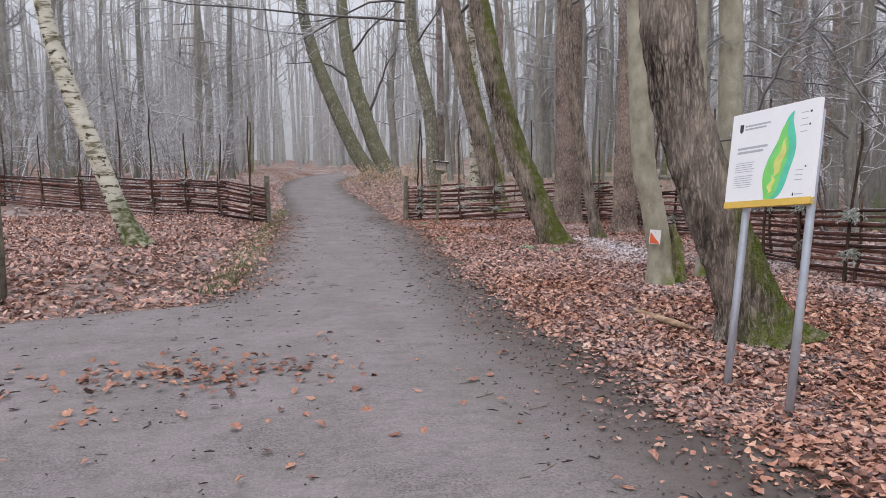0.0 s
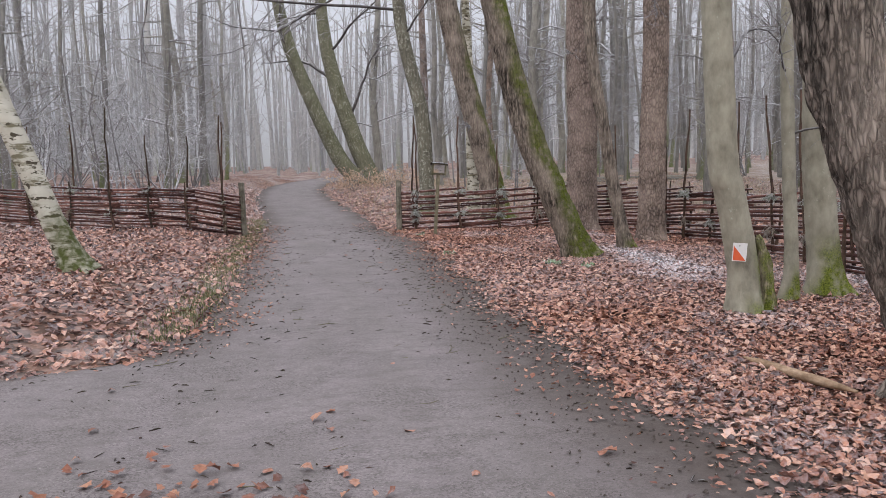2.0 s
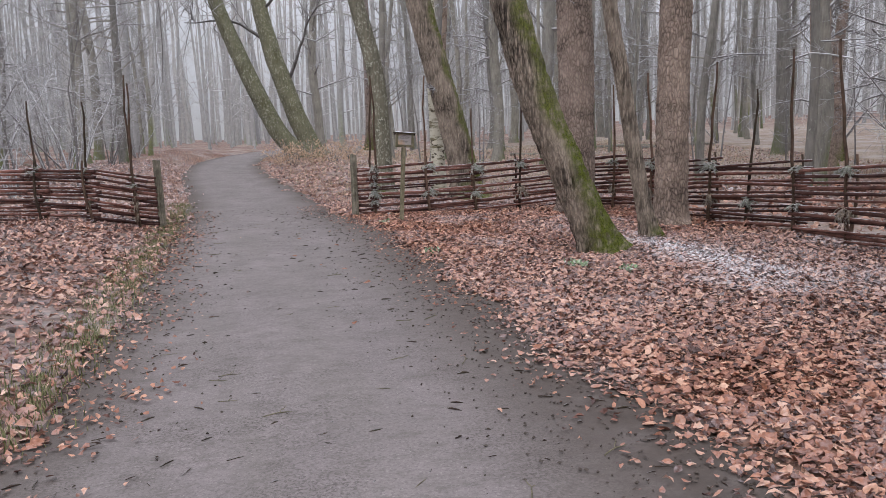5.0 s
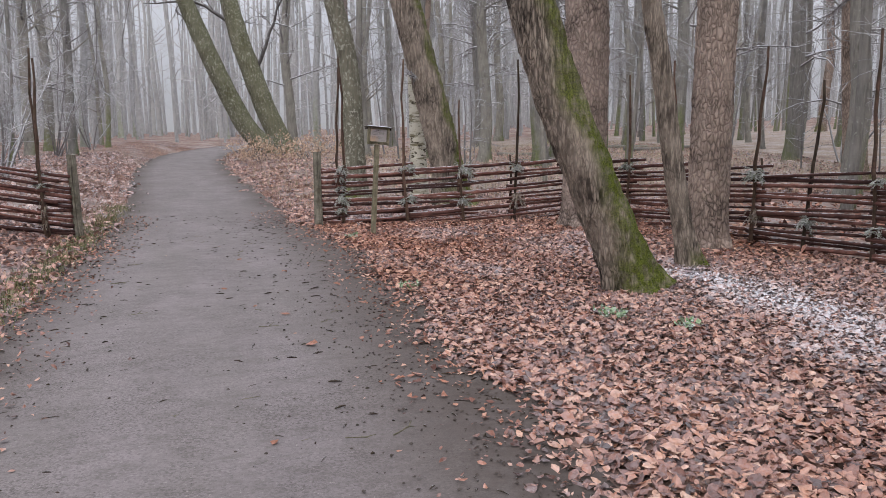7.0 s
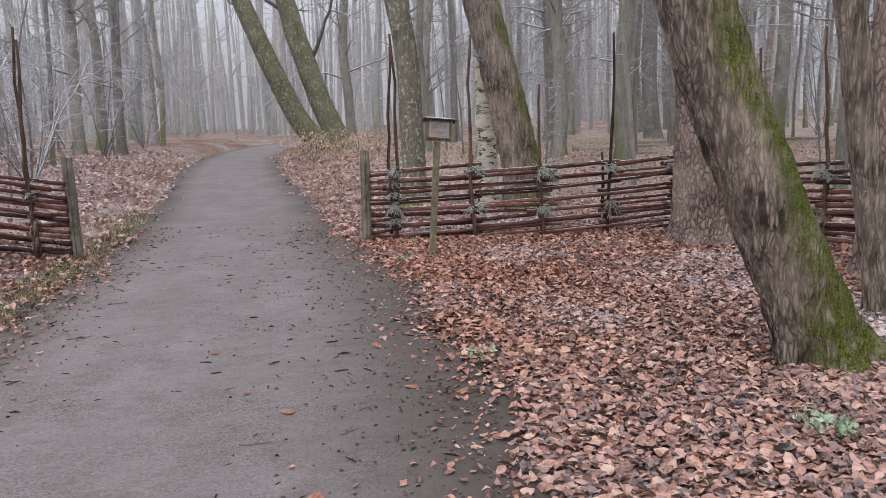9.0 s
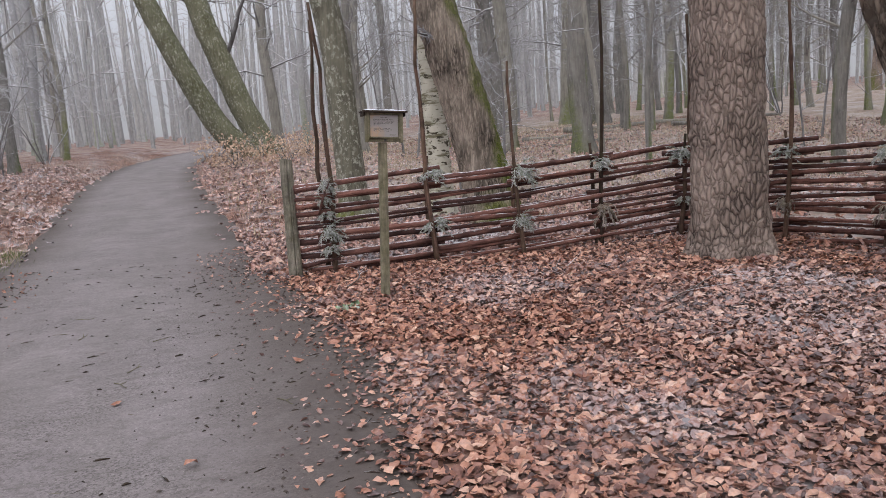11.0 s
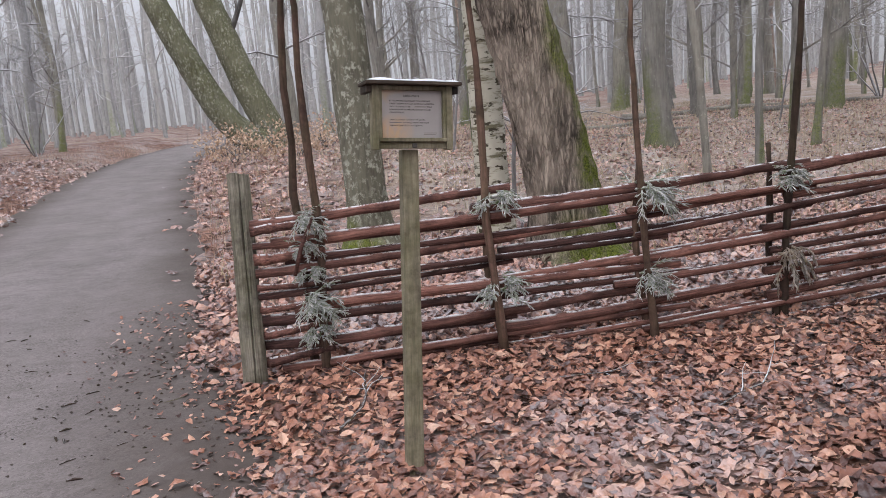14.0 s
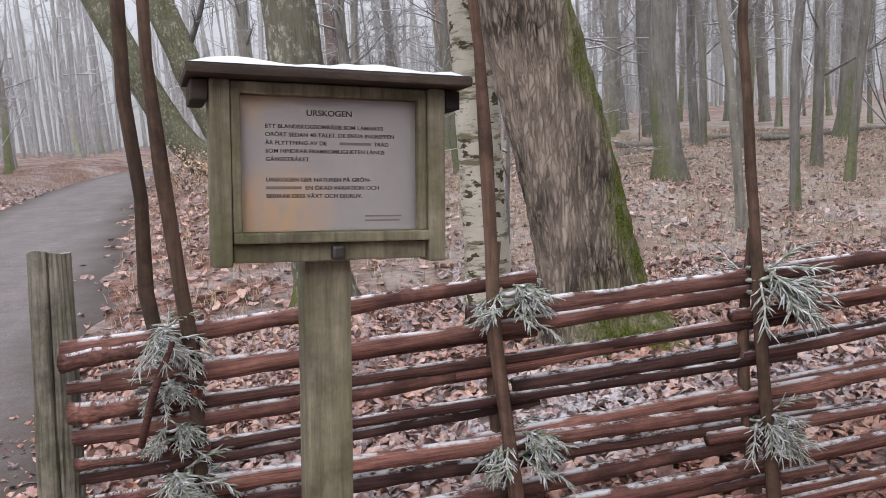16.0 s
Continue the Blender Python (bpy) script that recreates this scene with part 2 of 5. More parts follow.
def gravel():
    m, nt, b = material("packed_gravel", 0.78)
    b.inputs["Specular IOR Level"].default_value = 0.5
    plain = coords(nt)
    base = mixed(nt, noise_tex(nt, plain, 1.4, 5, 0.6), (0.142, 0.124, 0.125), (0.272, 0.239, 0.241))
    streak = noise_tex(nt, coords(nt, (1.6, 0.25, 1)), 1.3, 4)
    base = mixed(nt, ramp(nt, streak, [(0.4, 0.0), (0.7, 0.5)]), base, (0.155, 0.14, 0.128))
    grit = voronoi(nt, plain, 95, "F1", "Color")
    sp = nt.nodes.new("ShaderNodeSeparateColor")
    nt.links.new(grit, sp.inputs[0])
    base = mixed(nt, 1.0, base, ramp(nt, sp.outputs[0], [(0.0, 0.72), (0.4, 0.98), (0.9, 1.04), (1.0, 1.2)]), "MULTIPLY")
    fine = noise_tex(nt, plain, 240, 3, 0.7)
    base = mixed(nt, 1.0, base, ramp(nt, fine, [(0.3, 0.86), (0.7, 1.14)]), "MULTIPLY")
    damp = ramp(nt, noise_tex(nt, coords(nt, (.7, 1.3, 1)), 7.5, 7, 0.75), [(0.48, 0.0), (0.66, 0.7)])
    base = mixed(nt, damp, base, (0.115, 0.1, 0.094))
    patch = ramp(nt, noise_tex(nt, plain, 1.7, 5, 0.6), [(0.42, 0.12), (0.6, 1.0)])
    fleck = ramp(nt, noise_tex(nt, plain, 62, 4, 0.7), [(0.5, 0.0), (0.58, 1.0)])
    base = mixed(nt, maths(nt, "MULTIPLY", maths(nt, "MULTIPLY", patch, fleck), 0.72), base, (0.065, 0.054, 0.05))
    pale = ramp(nt, noise_tex(nt, plain, 85, 2), [(0.66, 0.0), (0.72, 0.6)])
    base = mixed(nt, pale, base, (0.36, 0.33, 0.31))
    soil = mixed(nt, noise_tex(nt, plain, 14, 5, 0.7), (0.035, 0.027, 0.023), (0.105, 0.08, 0.068))
    edge = maths(nt, "MULTIPLY", attribute(nt, "edge"), ramp(nt, noise_tex(nt, plain, 3.2, 5, 0.7), [(0.25, 0.6), (0.5, 1.0)]))
    base = mixed(nt, edge, base, soil)
    nt.links.new(base, b.inputs["Base Color"])
    h = mixed(nt, 0.25, noise_tex(nt, plain, 24, 6, 0.7), fine)
    bump(nt, b, h, 0.35, 0.012)
    return m


FLOOR_MAT = forest_floor()
GRAVEL = gravel()


def weathered_wood(name, dark, light, stretch=(18, 18, 1.2), green=0.0, snowy=0.0, scale=3.0, vary=True, patch=6.0):
    m, nt, b = material(name, 0.85)
    v = coords(nt, stretch)
    plain = coords(nt)
    g = noise_tex(nt, v, scale, 6, 0.7)
    col = mixed(nt, ramp(nt, g, [(0.3, 0.0), (0.7, 1.0)]), dark, light)
    col = mixed(nt, ramp(nt, noise_tex(nt, plain, patch, 5, 0.7), [(0.4, 0.0), (0.62, 0.75)]), col, tuple(c * 0.5 for c in dark))
    tone = mixed(nt, object_random(nt), (0.42, 0.42, 0.45), (1.5, 1.42, 1.35))
    if vary:
        col = mixed(nt, 1.0, col, tone, "MULTIPLY")
    if green:
        col = mixed(nt, ramp(nt, noise_tex(nt, plain, 9, 4), [(0.35, 0.0), (0.65, green)]), col, (0.125, 0.125, 0.05))
    if snowy:
        f = maths(nt, "MULTIPLY", ramp(nt, up_facing(nt), [(0.72, 0.0), (0.96, 1.0)]), ramp(nt, noise_tex(nt, plain, 26, 5, 0.7), [(0.44, 0.0), (0.56, snowy)]))
        col = mixed(nt, f, col, (0.7, 0.72, 0.76))
    nt.links.new(col, b.inputs["Base Color"])
    bump(nt, b, g, 0.6, 0.006)
    return m


RAIL = weathered_wood("reddish_rail_wood", (0.045, 0.021, 0.02), (0.31, 0.158, 0.13), (3.5, 44, 44), snowy=0.9, patch=4.5)
STAKE = weathered_wood("dark_stake_wood", (0.05, 0.032, 0.026), (0.17, 0.105, 0.085), green=0.15, snowy=0.3)
POST = weathered_wood("grey_post_wood", (0.085, 0.076, 0.062), (0.33, 0.3, 0.25), (34, 34, 1.6), green=0.22, snowy=0.4, vary=False)
BOXWOOD = weathered_wood("green_tinged_wood", (0.12, 0.105, 0.075), (0.36, 0.325, 0.24), (26, 26, 1.6), green=0.4, snowy=0.0, vary=False)
PALEWOOD = weathered_wood("pale_broken_wood", (0.34, 0.22, 0.13), (0.6, 0.45, 0.32), (1.2, 18, 18), vary=False)
DARKROOF = weathered_wood("dark_roof_board", (0.025, 0.02, 0.017), (0.075, 0.06, 0.05), (1.2, 18, 18))


def simple(name, color, rough=0.6, metal=0.0, vary=0.12, scale=20):
    m, nt, b = material(name, rough)
    n = noise_tex(nt, coords(nt), scale, 4)
    col = mixed(nt, n, tuple(c * (1 - vary) for c in color), tuple(min(1, c * (1 + vary)) for c in color))
    nt.links.new(col, b.inputs["Base Color"])
    b.inputs["Metallic"].default_value = metal
    return m


SNOW = simple("snow", (0.7, 0.74, 0.8), 0.9, vary=0.05)
STEEL = simple("galvanised_steel", (0.42, 0.45, 0.5), 0.45, 0.55, 0.2)
WHITE = simple("white_board", (0.8, 0.81, 0.83), 0.45, vary=0.03)
YELLOW = simple("yellow_band", (0.68, 0.46, 0.1), 0.5)
BLACK = simple("black_print", (0.05, 0.05, 0.06), 0.6)
GREYPRINT = simple("grey_print", (0.42, 0.44, 0.47), 0.6)
MAP_GREEN = simple("map_green", (0.2, 0.62, 0.16), 0.5, vary=0.3, scale=9)
MAP_TEAL = simple("map_teal", (0.1, 0.55, 0.38), 0.5, vary=0.3, scale=9)
MAP_YELLOW = simple("map_yellow", (0.62, 0.64, 0.2), 0.5, vary=0.25, scale=14)
ENGRAVED = simple("engraved_letters", (0.06, 0.05, 0.047), 0.6)
WORN = simple("worn_letters", (0.2, 0.175, 0.165), 0.6)
RED = simple("red_orange_print", (0.72, 0.13, 0.05), 0.5)
CARDWHITE = simple("white_plastic", (0.75, 0.75, 0.74), 0.5)
IRON = simple("dark_bolt", (0.08, 0.075, 0.07), 0.5, 0.7)
CLOD = simple("damp_earth", (0.085, 0.07, 0.062), 0.95, vary=0.5, scale=6)


def plaque_metal():
    m, nt, b = material("worn_bronze_plate", 0.38)
    plain = coords(nt)
    base = mixed(nt, noise_tex(nt, plain, 7, 4), (0.3, 0.275, 0.27), (0.42, 0.395, 0.39))
    rust = ramp(nt, noise_tex(nt, coords(nt, (1.3, 1, 0.6)), 8, 3), [(0.5, 0.0), (0.62, 0.8)])
    base = mixed(nt, rust, base, (0.46, 0.35, 0.25))
    corner = nt.nodes.new("ShaderNodeVectorMath")
    corner.operation = "DISTANCE"
    corner.inputs[1].default_value = (-0.07, -0.03, 1.35)
    nt.links.new(plain, corner.inputs[0])
    stain = maths(nt, "MULTIPLY", ramp(nt, corner.outputs["Value"], [(0.03, 1.0), (0.085, 0.0)]), ramp(nt, noise_tex(nt, coords(nt, (1, 1, 0.35)), 22, 3), [(0.35, 0.25), (0.6, 1.0)]))
    base = mixed(nt, stain, base, (0.6, 0.36, 0.17))
    nt.links.new(base, b.inputs["Base Color"])
    b.inputs["Metallic"].default_value = 0.25
    bump(nt, b, noise_tex(nt, plain, 180, 3), 0.1, 0.001)
    return m


PLAQUE = plaque_metal()


# Self-lit colour gradient that stands in for distant mist.
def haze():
    m = bpy.data.materials.new("glowing_mist_colour")
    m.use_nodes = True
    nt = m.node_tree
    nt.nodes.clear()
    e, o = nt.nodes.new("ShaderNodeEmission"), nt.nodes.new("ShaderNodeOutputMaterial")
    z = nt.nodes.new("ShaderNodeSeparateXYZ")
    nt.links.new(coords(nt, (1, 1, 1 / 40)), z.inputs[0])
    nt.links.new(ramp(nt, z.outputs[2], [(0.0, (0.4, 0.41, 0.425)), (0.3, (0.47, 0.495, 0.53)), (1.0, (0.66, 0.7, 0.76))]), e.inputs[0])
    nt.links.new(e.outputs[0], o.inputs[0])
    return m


MIST_GLOW = haze()


# ---- mesh helpers ----
class Geo:
    """Vertices and faces gathered into one mesh."""

    def __init__(self):
        self.v, self.f, self.n = [], [], 0

    def tube(self, pts, radii, sides=4, cap=False):
        p = np.asarray(pts, float)
        n = len(p)
        t = np.gradient(p, axis=0)
        t /= np.linalg.norm(t, axis=1)[:, None] + 1e-9
        ref = np.array((0.31, 0.95, 0.05)) if abs(t[0, 2]) > 0.6 else np.array((0.05, 0.1, 0.99))
        a = np.cross(t, ref)
        a /= np.linalg.norm(a, axis=1)[:, None] + 1e-9
        c = np.cross(t, a)
        ang = np.arange(sides) * (2 * math.pi / sides)
        ring = np.cos(ang)[None, :, None] * a[:, None] + np.sin(ang)[None, :, None] * c[:, None]
        self.v.append((p[:, None] + ring * np.asarray(radii, float)[:, None, None]).reshape(-1, 3))
        o = self.n
        for i in range(n - 1):
            for j in range(sides):
                k = (j + 1) % sides
                self.f.append((o + i * sides + j, o + i * sides + k, o + (i + 1) * sides + k, o + (i + 1) * sides + j))
        if cap:
            self.f.append(tuple(o + j for j in reversed(range(sides))))
            self.f.append(tuple(o + (n - 1) * sides + j for j in range(sides)))
        self.n += n * sides

    def box(self, lo, hi):
        x0, y0, z0 = lo
        x1, y1, z1 = hi
        o = self.n
        self.v.append(np.array([(x0, y0, z0), (x1, y0, z0), (x1, y1, z0), (x0, y1, z0), (x0, y0, z1), (x1, y0, z1), (x1, y1, z1), (x0, y1, z1)], float))
        self.f += [tuple(o + i for i in q) for q in ((0, 3, 2, 1), (4, 5, 6, 7), (0, 1, 5, 4), (1, 2, 6, 5), (2, 3, 7, 6), (3, 0, 4, 7))]
        self.n += 8

    def mesh(self, name, mat, smooth=True):
        me = bpy.data.meshes.new(name)
        me.from_pydata(np.concatenate(self.v).tolist(), [], self.f)
        me.materials.append(mat)
        if smooth:
            me.shade_smooth()
        return me


def array_mesh(name, verts, quads, mat, smooth=False):
    """A mesh from arrays; quads may hold triangles as rows of three."""
    me = bpy.data.meshes.new(name)
    k = quads.shape[1]
    me.vertices.add(len(verts))
    me.vertices.foreach_set("co", np.ascontiguousarray(verts, np.float32).ravel())
    me.loops.add(quads.size)
    me.loops.foreach_set("vertex_index", np.ascontiguousarray(quads, np.int32).ravel())
    me.polygons.add(len(quads))
    me.polygons.foreach_set("loop_start", np.arange(0, quads.size, k, dtype=np.int32))
    me.polygons.foreach_set("use_smooth", np.full(len(quads), smooth))
    me.update(calc_edges=True)
    me.materials.append(mat)
    return me


def part(name, me, parent=None, label="", at=None):
    ob = new(name, me)
    if parent is not None:
        ob.parent = parent
    if at is not None:
        ob.matrix_basis = at
    if label:
        ob["label"] = label
    if name in ("spray", "crown", "foliage", "canopy"):
        ob["kind"] = "stuff"
    return ob


def bevelled(name, mat, size, r=0.004, centre=(0, 0, 0)):
    bm = bmesh.new()
    bmesh.ops.create_cube(bm, size=1)
    bmesh.ops.scale(bm, vec=size, verts=bm.verts)
    bmesh.ops.bevel(bm, geom=bm.edges[:], offset=r, segments=2, affect="EDGES", profile=0.6)
    bmesh.ops.translate(bm, vec=centre, verts=bm.verts)
    me = bpy.data.meshes.new(name)
    bm.to_mesh(me)
    bm.free()
    me.materials.append(mat)
    return me


def thing(name, at, label, category, group="", kind=""):
    ob = new(name)
    ob.matrix_basis = at
    return tagged(ob, label, category, group, kind)


def smooth_line(points, n):
    """n points along a smooth curve through the control rows."""
    p = np.asarray(points, float)
    k = len(p)
    m = np.gradient(p, axis=0)
    out = []
    for s in np.linspace(0, k - 1, n):
        i = min(int(s), k - 2)
        u = s - i
        h = (2 * u**3 - 3 * u**2 + 1, u**3 - 2 * u**2 + u, -2 * u**3 + 3 * u**2, u**3 - u**2)
        out.append(h[0] * p[i] + h[1] * m[i] + h[2] * p[i + 1] + h[3] * m[i + 1])
    return np.array(out)


rng = np.random.default_rng(11)

# ---- the lie of the land ----
EDGE_Y = (-12, 2.9, 5, 6.5, 8.8, 12, 15.4, 17.7, 19.5, 20.7, 24.7, 30, 35, 40, 45, 50, 56, 64, 80)
EDGE_R = (2.3, 2.25, 2.2, 2.1, 2.2, 2.4, 2.62, 2.7, 2.52, 2.35, 2.2, 2.0, 1.9, 2.0, 2.5, 3.6, 6.0, 11, 24)
LEFT_Y = (-12, 7.2, 7.75, 8.15, 8.35, 9.5, 11.6, 16, 18, 21.7, 24.5, 29, 35, 40, 45, 50, 56, 64, 80)
LEFT_X = (-60, -14, -2.9, -1.8, -1.2, -0.97, -0.84, -0.76, -0.7, -0.6, -0.55, -0.85, -1.1, -1.0, -0.6, 0.4, 2.4, 7, 19)


def smooth_step(a, b, x):
    u = np.clip((x - a) / (b - a), 0, 1)
    return u * u * (3 - 2 * u)


def inside_path(x, y):
    """Metres inside the path's edge, negative outside it."""
    wob = 0.08 * np.sin(y * 2.3 + 1.0) + 0.05 * np.sin(y * 5.7)
    right = np.interp(y, EDGE_Y, EDGE_R) + wob - x
    left = x - np.interp(y, LEFT_Y, LEFT_X) + 0.6 * wob
    return np.minimum(right, left)


def ground_z(x, y):
    x, y = np.asarray(x, float), np.asarray(y, float)
    z = np.where(y < 20, -0.0095 * y, -0.19 + 0.0155 * (np.minimum(y, 57) - 20))
    out = -inside_path(x, y)
    left_bank = 0.24 * smooth_step(0.0, 1.7, out) * smooth_step(0.5, -1.0, x) * smooth_step(7.5, 10.5, y)
    right_bank = (-0.02 - 0.035 * smooth_step(18, 13, y)) * smooth_step(0.0, 0.9, out) * smooth_step(1.0, 3.0, x)
    verge = 0.22 * smooth_step(0.1, 1.6, out) * smooth_step(23, 33, y) * smooth_step(1.0, 2.5, x) * smooth_step(50, 42, y) + 0.1 * smooth_step(0.1, 1.0, out) * smooth_step(23, 28, y)
    hill = 0.02 * np.maximum(x - 12, 0) + 0.012 * np.maximum(-10 - x, 0)
    rough = 0.02 * np.sin(x * 1.7 + 0.6 * y) * np.sin(y * 1.3 - 0.4 * x) + 0.012 * np.sin(x * 4.1) * np.sin(y * 3.7)
    return z + left_bank + right_bank + verge + np.minimum(hill, 1.6) + rough * smooth_step(0.0, 0.6, out)


def gz(x, y):
    return float(ground_z(x, y))


def lines(dense_lo, dense_hi, step, reach):
    mid = np.arange(dense_lo, dense_hi, step)
    grow = np.cumsum(np.geomspace(step * 2, reach / 5, 26))
    return np.concatenate([(dense_lo - grow)[::-1], mid, dense_hi + grow])


def grid_faces(nx, ny):
    i = np.arange(nx * ny).reshape(ny, nx)
    return np.stack([i[:-1, :-1], i[:-1, 1:], i[1:, 1:], i[1:, :-1]], -1).reshape(-1, 4)


gx, gy = lines(-13, 17, 0.27, 700), lines(-5, 48, 0.27, 700)
X, Y = np.meshgrid(gx, gy)
Z = ground_z(X, Y)
ground = tagged(new("ground", array_mesh("ground", np.stack([X, Y, Z], -1).reshape(-1, 3), grid_faces(len(gx), len(gy)), FLOOR_MAT, True)),
                "forest floor of brown soil and leaf litter with rime", "ground", kind="structure")

ground.data.attributes.new("meadow", "FLOAT", "POINT").data.foreach_set("value", (smooth_step(21, 25, Y) * smooth_step(-1.0, -3.5, inside_path(X, Y)) * smooth_step(1, 4, X) * smooth_step(62, 46, Y)).astype(np.float32).ravel())

px, py = np.arange(-16, 22, 0.16), np.arange(-6, 76, 0.16)
X, Y = np.meshgrid(px, py)
D = inside_path(X, Y)
ruts = 0.008 * np.sin(X * 3.1) + 0.006 * np.sin(X * 2.0 + Y * 0.9) * np.sin(Y * 1.1)
Z = ground_z(X, Y) + 0.05 * smooth_step(-0.35, 0.35, D) - 0.025 + ruts * smooth_step(0, 0.5, D)
faces = grid_faces(len(px), len(py))
faces = faces[(D.ravel()[faces] > -0.4).all(1)]
used, inv = np.unique(faces, return_inverse=True)
path_me = array_mesh("path", np.stack([X, Y, Z], -1).reshape(-1, 3)[used], inv.reshape(-1, 4), GRAVEL, True)
right_side = np.interp(Y, EDGE_Y, EDGE_R) - X
EDGE = np.maximum(1 - smooth_step(0.0, 0.75, D), (1 - smooth_step(0.2, 1.25, right_side)) * smooth_step(26, 18, Y))
path_me.attributes.new("edge", "FLOAT", "POINT").data.foreach_set("value", EDGE.ravel()[used].astype(np.float32))
tagged(new("path", path_me), "grey-brown packed gravel path with damp earthy edges", "path", kind="structure")


def path_z(x, y):
    return gz(x, y) + 0.05 * float(smooth_step(-0.35, 0.35, inside_path(x, y))) - 0.025


# Added ring that glows in mist colours and also lights the woods.
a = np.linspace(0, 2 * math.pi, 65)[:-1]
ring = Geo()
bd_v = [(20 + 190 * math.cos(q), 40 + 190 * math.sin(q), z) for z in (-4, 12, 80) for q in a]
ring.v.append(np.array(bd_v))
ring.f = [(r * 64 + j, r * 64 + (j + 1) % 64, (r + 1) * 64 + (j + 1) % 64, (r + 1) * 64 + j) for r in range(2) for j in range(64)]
tagged(new("backdrop", ring.mesh("backdrop", MIST_GLOW)), "glowing backdrop ring in pale mist colours behind the woods", "backdrop", kind="structure")


# ---- trees ----
def trunk_mesh(name, spine, mat, segs=40, rows=70, relief=0.012, flare=0.7, lobes=5, moss=None, seed=0):
    """A trunk along spine rows (x, y, z, radius), with root flare and ridged bark; moss(height, side angle) gives its cover."""
    s = smooth_line(spine, rows)
    z0 = s[0, 2]
    h = s[:, 2] - z0
    ang = np.linspace(0, 2 * math.pi, segs + 1)[:-1]
    A, H = np.meshgrid(ang, h)
    r = s[:, 3][:, None] * (1 + flare * np.exp(-H / 0.16) * (0.7 + 0.45 * np.sin(lobes * A + seed) + 0.2 * np.sin((lobes + 2) * A + 2 * seed)))
    q = seed * 1.7
    ridges = np.sin(A * 13 + 2.2 * np.sin(H * 5 + q) + 1.3 * np.sin(H * 11 + 3 * A)) * np.sin(H * 17 + 4 * np.sin(A * 5 + q))
    ridges += 0.7 * np.sin(A * 19 + 2.0 * np.sin(H * 8 + q)) + 0.5 * np.sin(A * 3 + H * 2.1 + q)
    r = r + relief * ridges
    t = np.gradient(s[:, :3], axis=0)
    t /= np.linalg.norm(t, axis=1)[:, None]
    u = np.cross(t, (0, 1.0, 0))
    u /= np.linalg.norm(u, axis=1)[:, None]
    w = np.cross(t, u)
    v = s[:, None, :3] + r[..., None] * (np.cos(A)[..., None] * u[:, None] + np.sin(A)[..., None] * w[:, None])
    i = np.arange(rows * segs).reshape(rows, segs)
    j = np.roll(i, -1, 1)
    f = np.stack([i[:-1], i[1:], j[1:], j[:-1]], -1).reshape(-1, 4)
    me = array_mesh(name, v.reshape(-1, 3), f, mat, True)
    if moss is not None:
        me.attributes.new("moss", "FLOAT", "POINT").data.foreach_set("value", np.clip(moss(H, A), 0, 1).astype(np.float32).ravel())
    return me


def limb_line(start, way, length, n, wander, droop, g):
    p, d = np.array(start, float), np.array(way, float)
    d /= np.linalg.norm(d)
    out = [p.copy()]
    for _ in range(n):
        d = d + g.normal(0, wander, 3) + np.array((0, 0, droop))
        d /= np.linalg.norm(d)
        p = p + d * (length / n)
        out.append(p.copy())
    return np.array(out)


def spread(geo_limb, geo_twig, start, way, length, r, g, side=7, sub=4, droop=-0.01, wander=0.16, fine=True):
    """A limb with side branches and twigs."""
    L = limb_line(start, way, length, 9, wander, droop, g)
    if fine:
        geo_limb.tube(L, np.linspace(r, r * 0.18, 10), 5)
    else:
        geo_limb.tube(L[::3], np.linspace(r, r * 0.18, 4), 4)
    for _ in range(side):
        k = g.integers(2, 10)
        d = L[min(k, 9)] - L[k - 1]
        d = d / np.linalg.norm(d) + g.normal(0, 0.75, 3)
        ln = length * g.uniform(0.22, 0.5)
        S = limb_line(L[k], d, ln, 5 if fine else 3, 0.2, droop, g)
        rr = max(r * 0.4, 0.0052)
        geo_twig.tube(S, np.linspace(rr, rr * 0.25, len(S)), 3)
        for _ in range(sub):
            q = g.integers(1, len(S))
            d2 = S[q] - S[q - 1]
            d2 = d2 / np.linalg.norm(d2) + g.normal(0, 0.8, 3)
            T = limb_line(S[q], d2, ln * g.uniform(0.3, 0.6), 3 if fine else 2, 0.25, droop, g)
            geo_twig.tube(T, np.linspace(rr * 0.5, rr * 0.16, len(T)), 3)


def tree(label, spine, mat, limbs=(), category="tree", r_twig=None, group="", moss=None, seed=0, twig_mat=None, **kw):
    """A near tree: trunk, limbs and twigs. limbs: (height share, way, length, radius)."""
    x, y, z = spine[0][:3]
    ob = thing("tree", pose(x, y, z), label, category, group)
    local = [(a - x, b - y, c - z, r) for a, b, c, r in spine]
    part("trunk", trunk_mesh("trunk", local, mat, moss=moss, seed=seed, **kw), ob)
    line = smooth_line(local, 101)
    g = np.random.default_rng(100 + seed)
    for share, way, length, r in limbs:
        at = line[int(np.argmin(np.abs(line[:, 2] - share * line[-1, 2]))), :3]
        gl, gt = Geo(), Geo()
        spread(gl, gt, at, way, length, r, g, 11 if length < 6 else 30, 6, 0.0 if length > 6 else -0.01, 0.1 if length > 6 else 0.16)
        lb = part("limb", gl.mesh("limb", LIMB), ob)
        part("spray", gt.mesh("spray", twig_mat or TWIG), lb)
    return ob


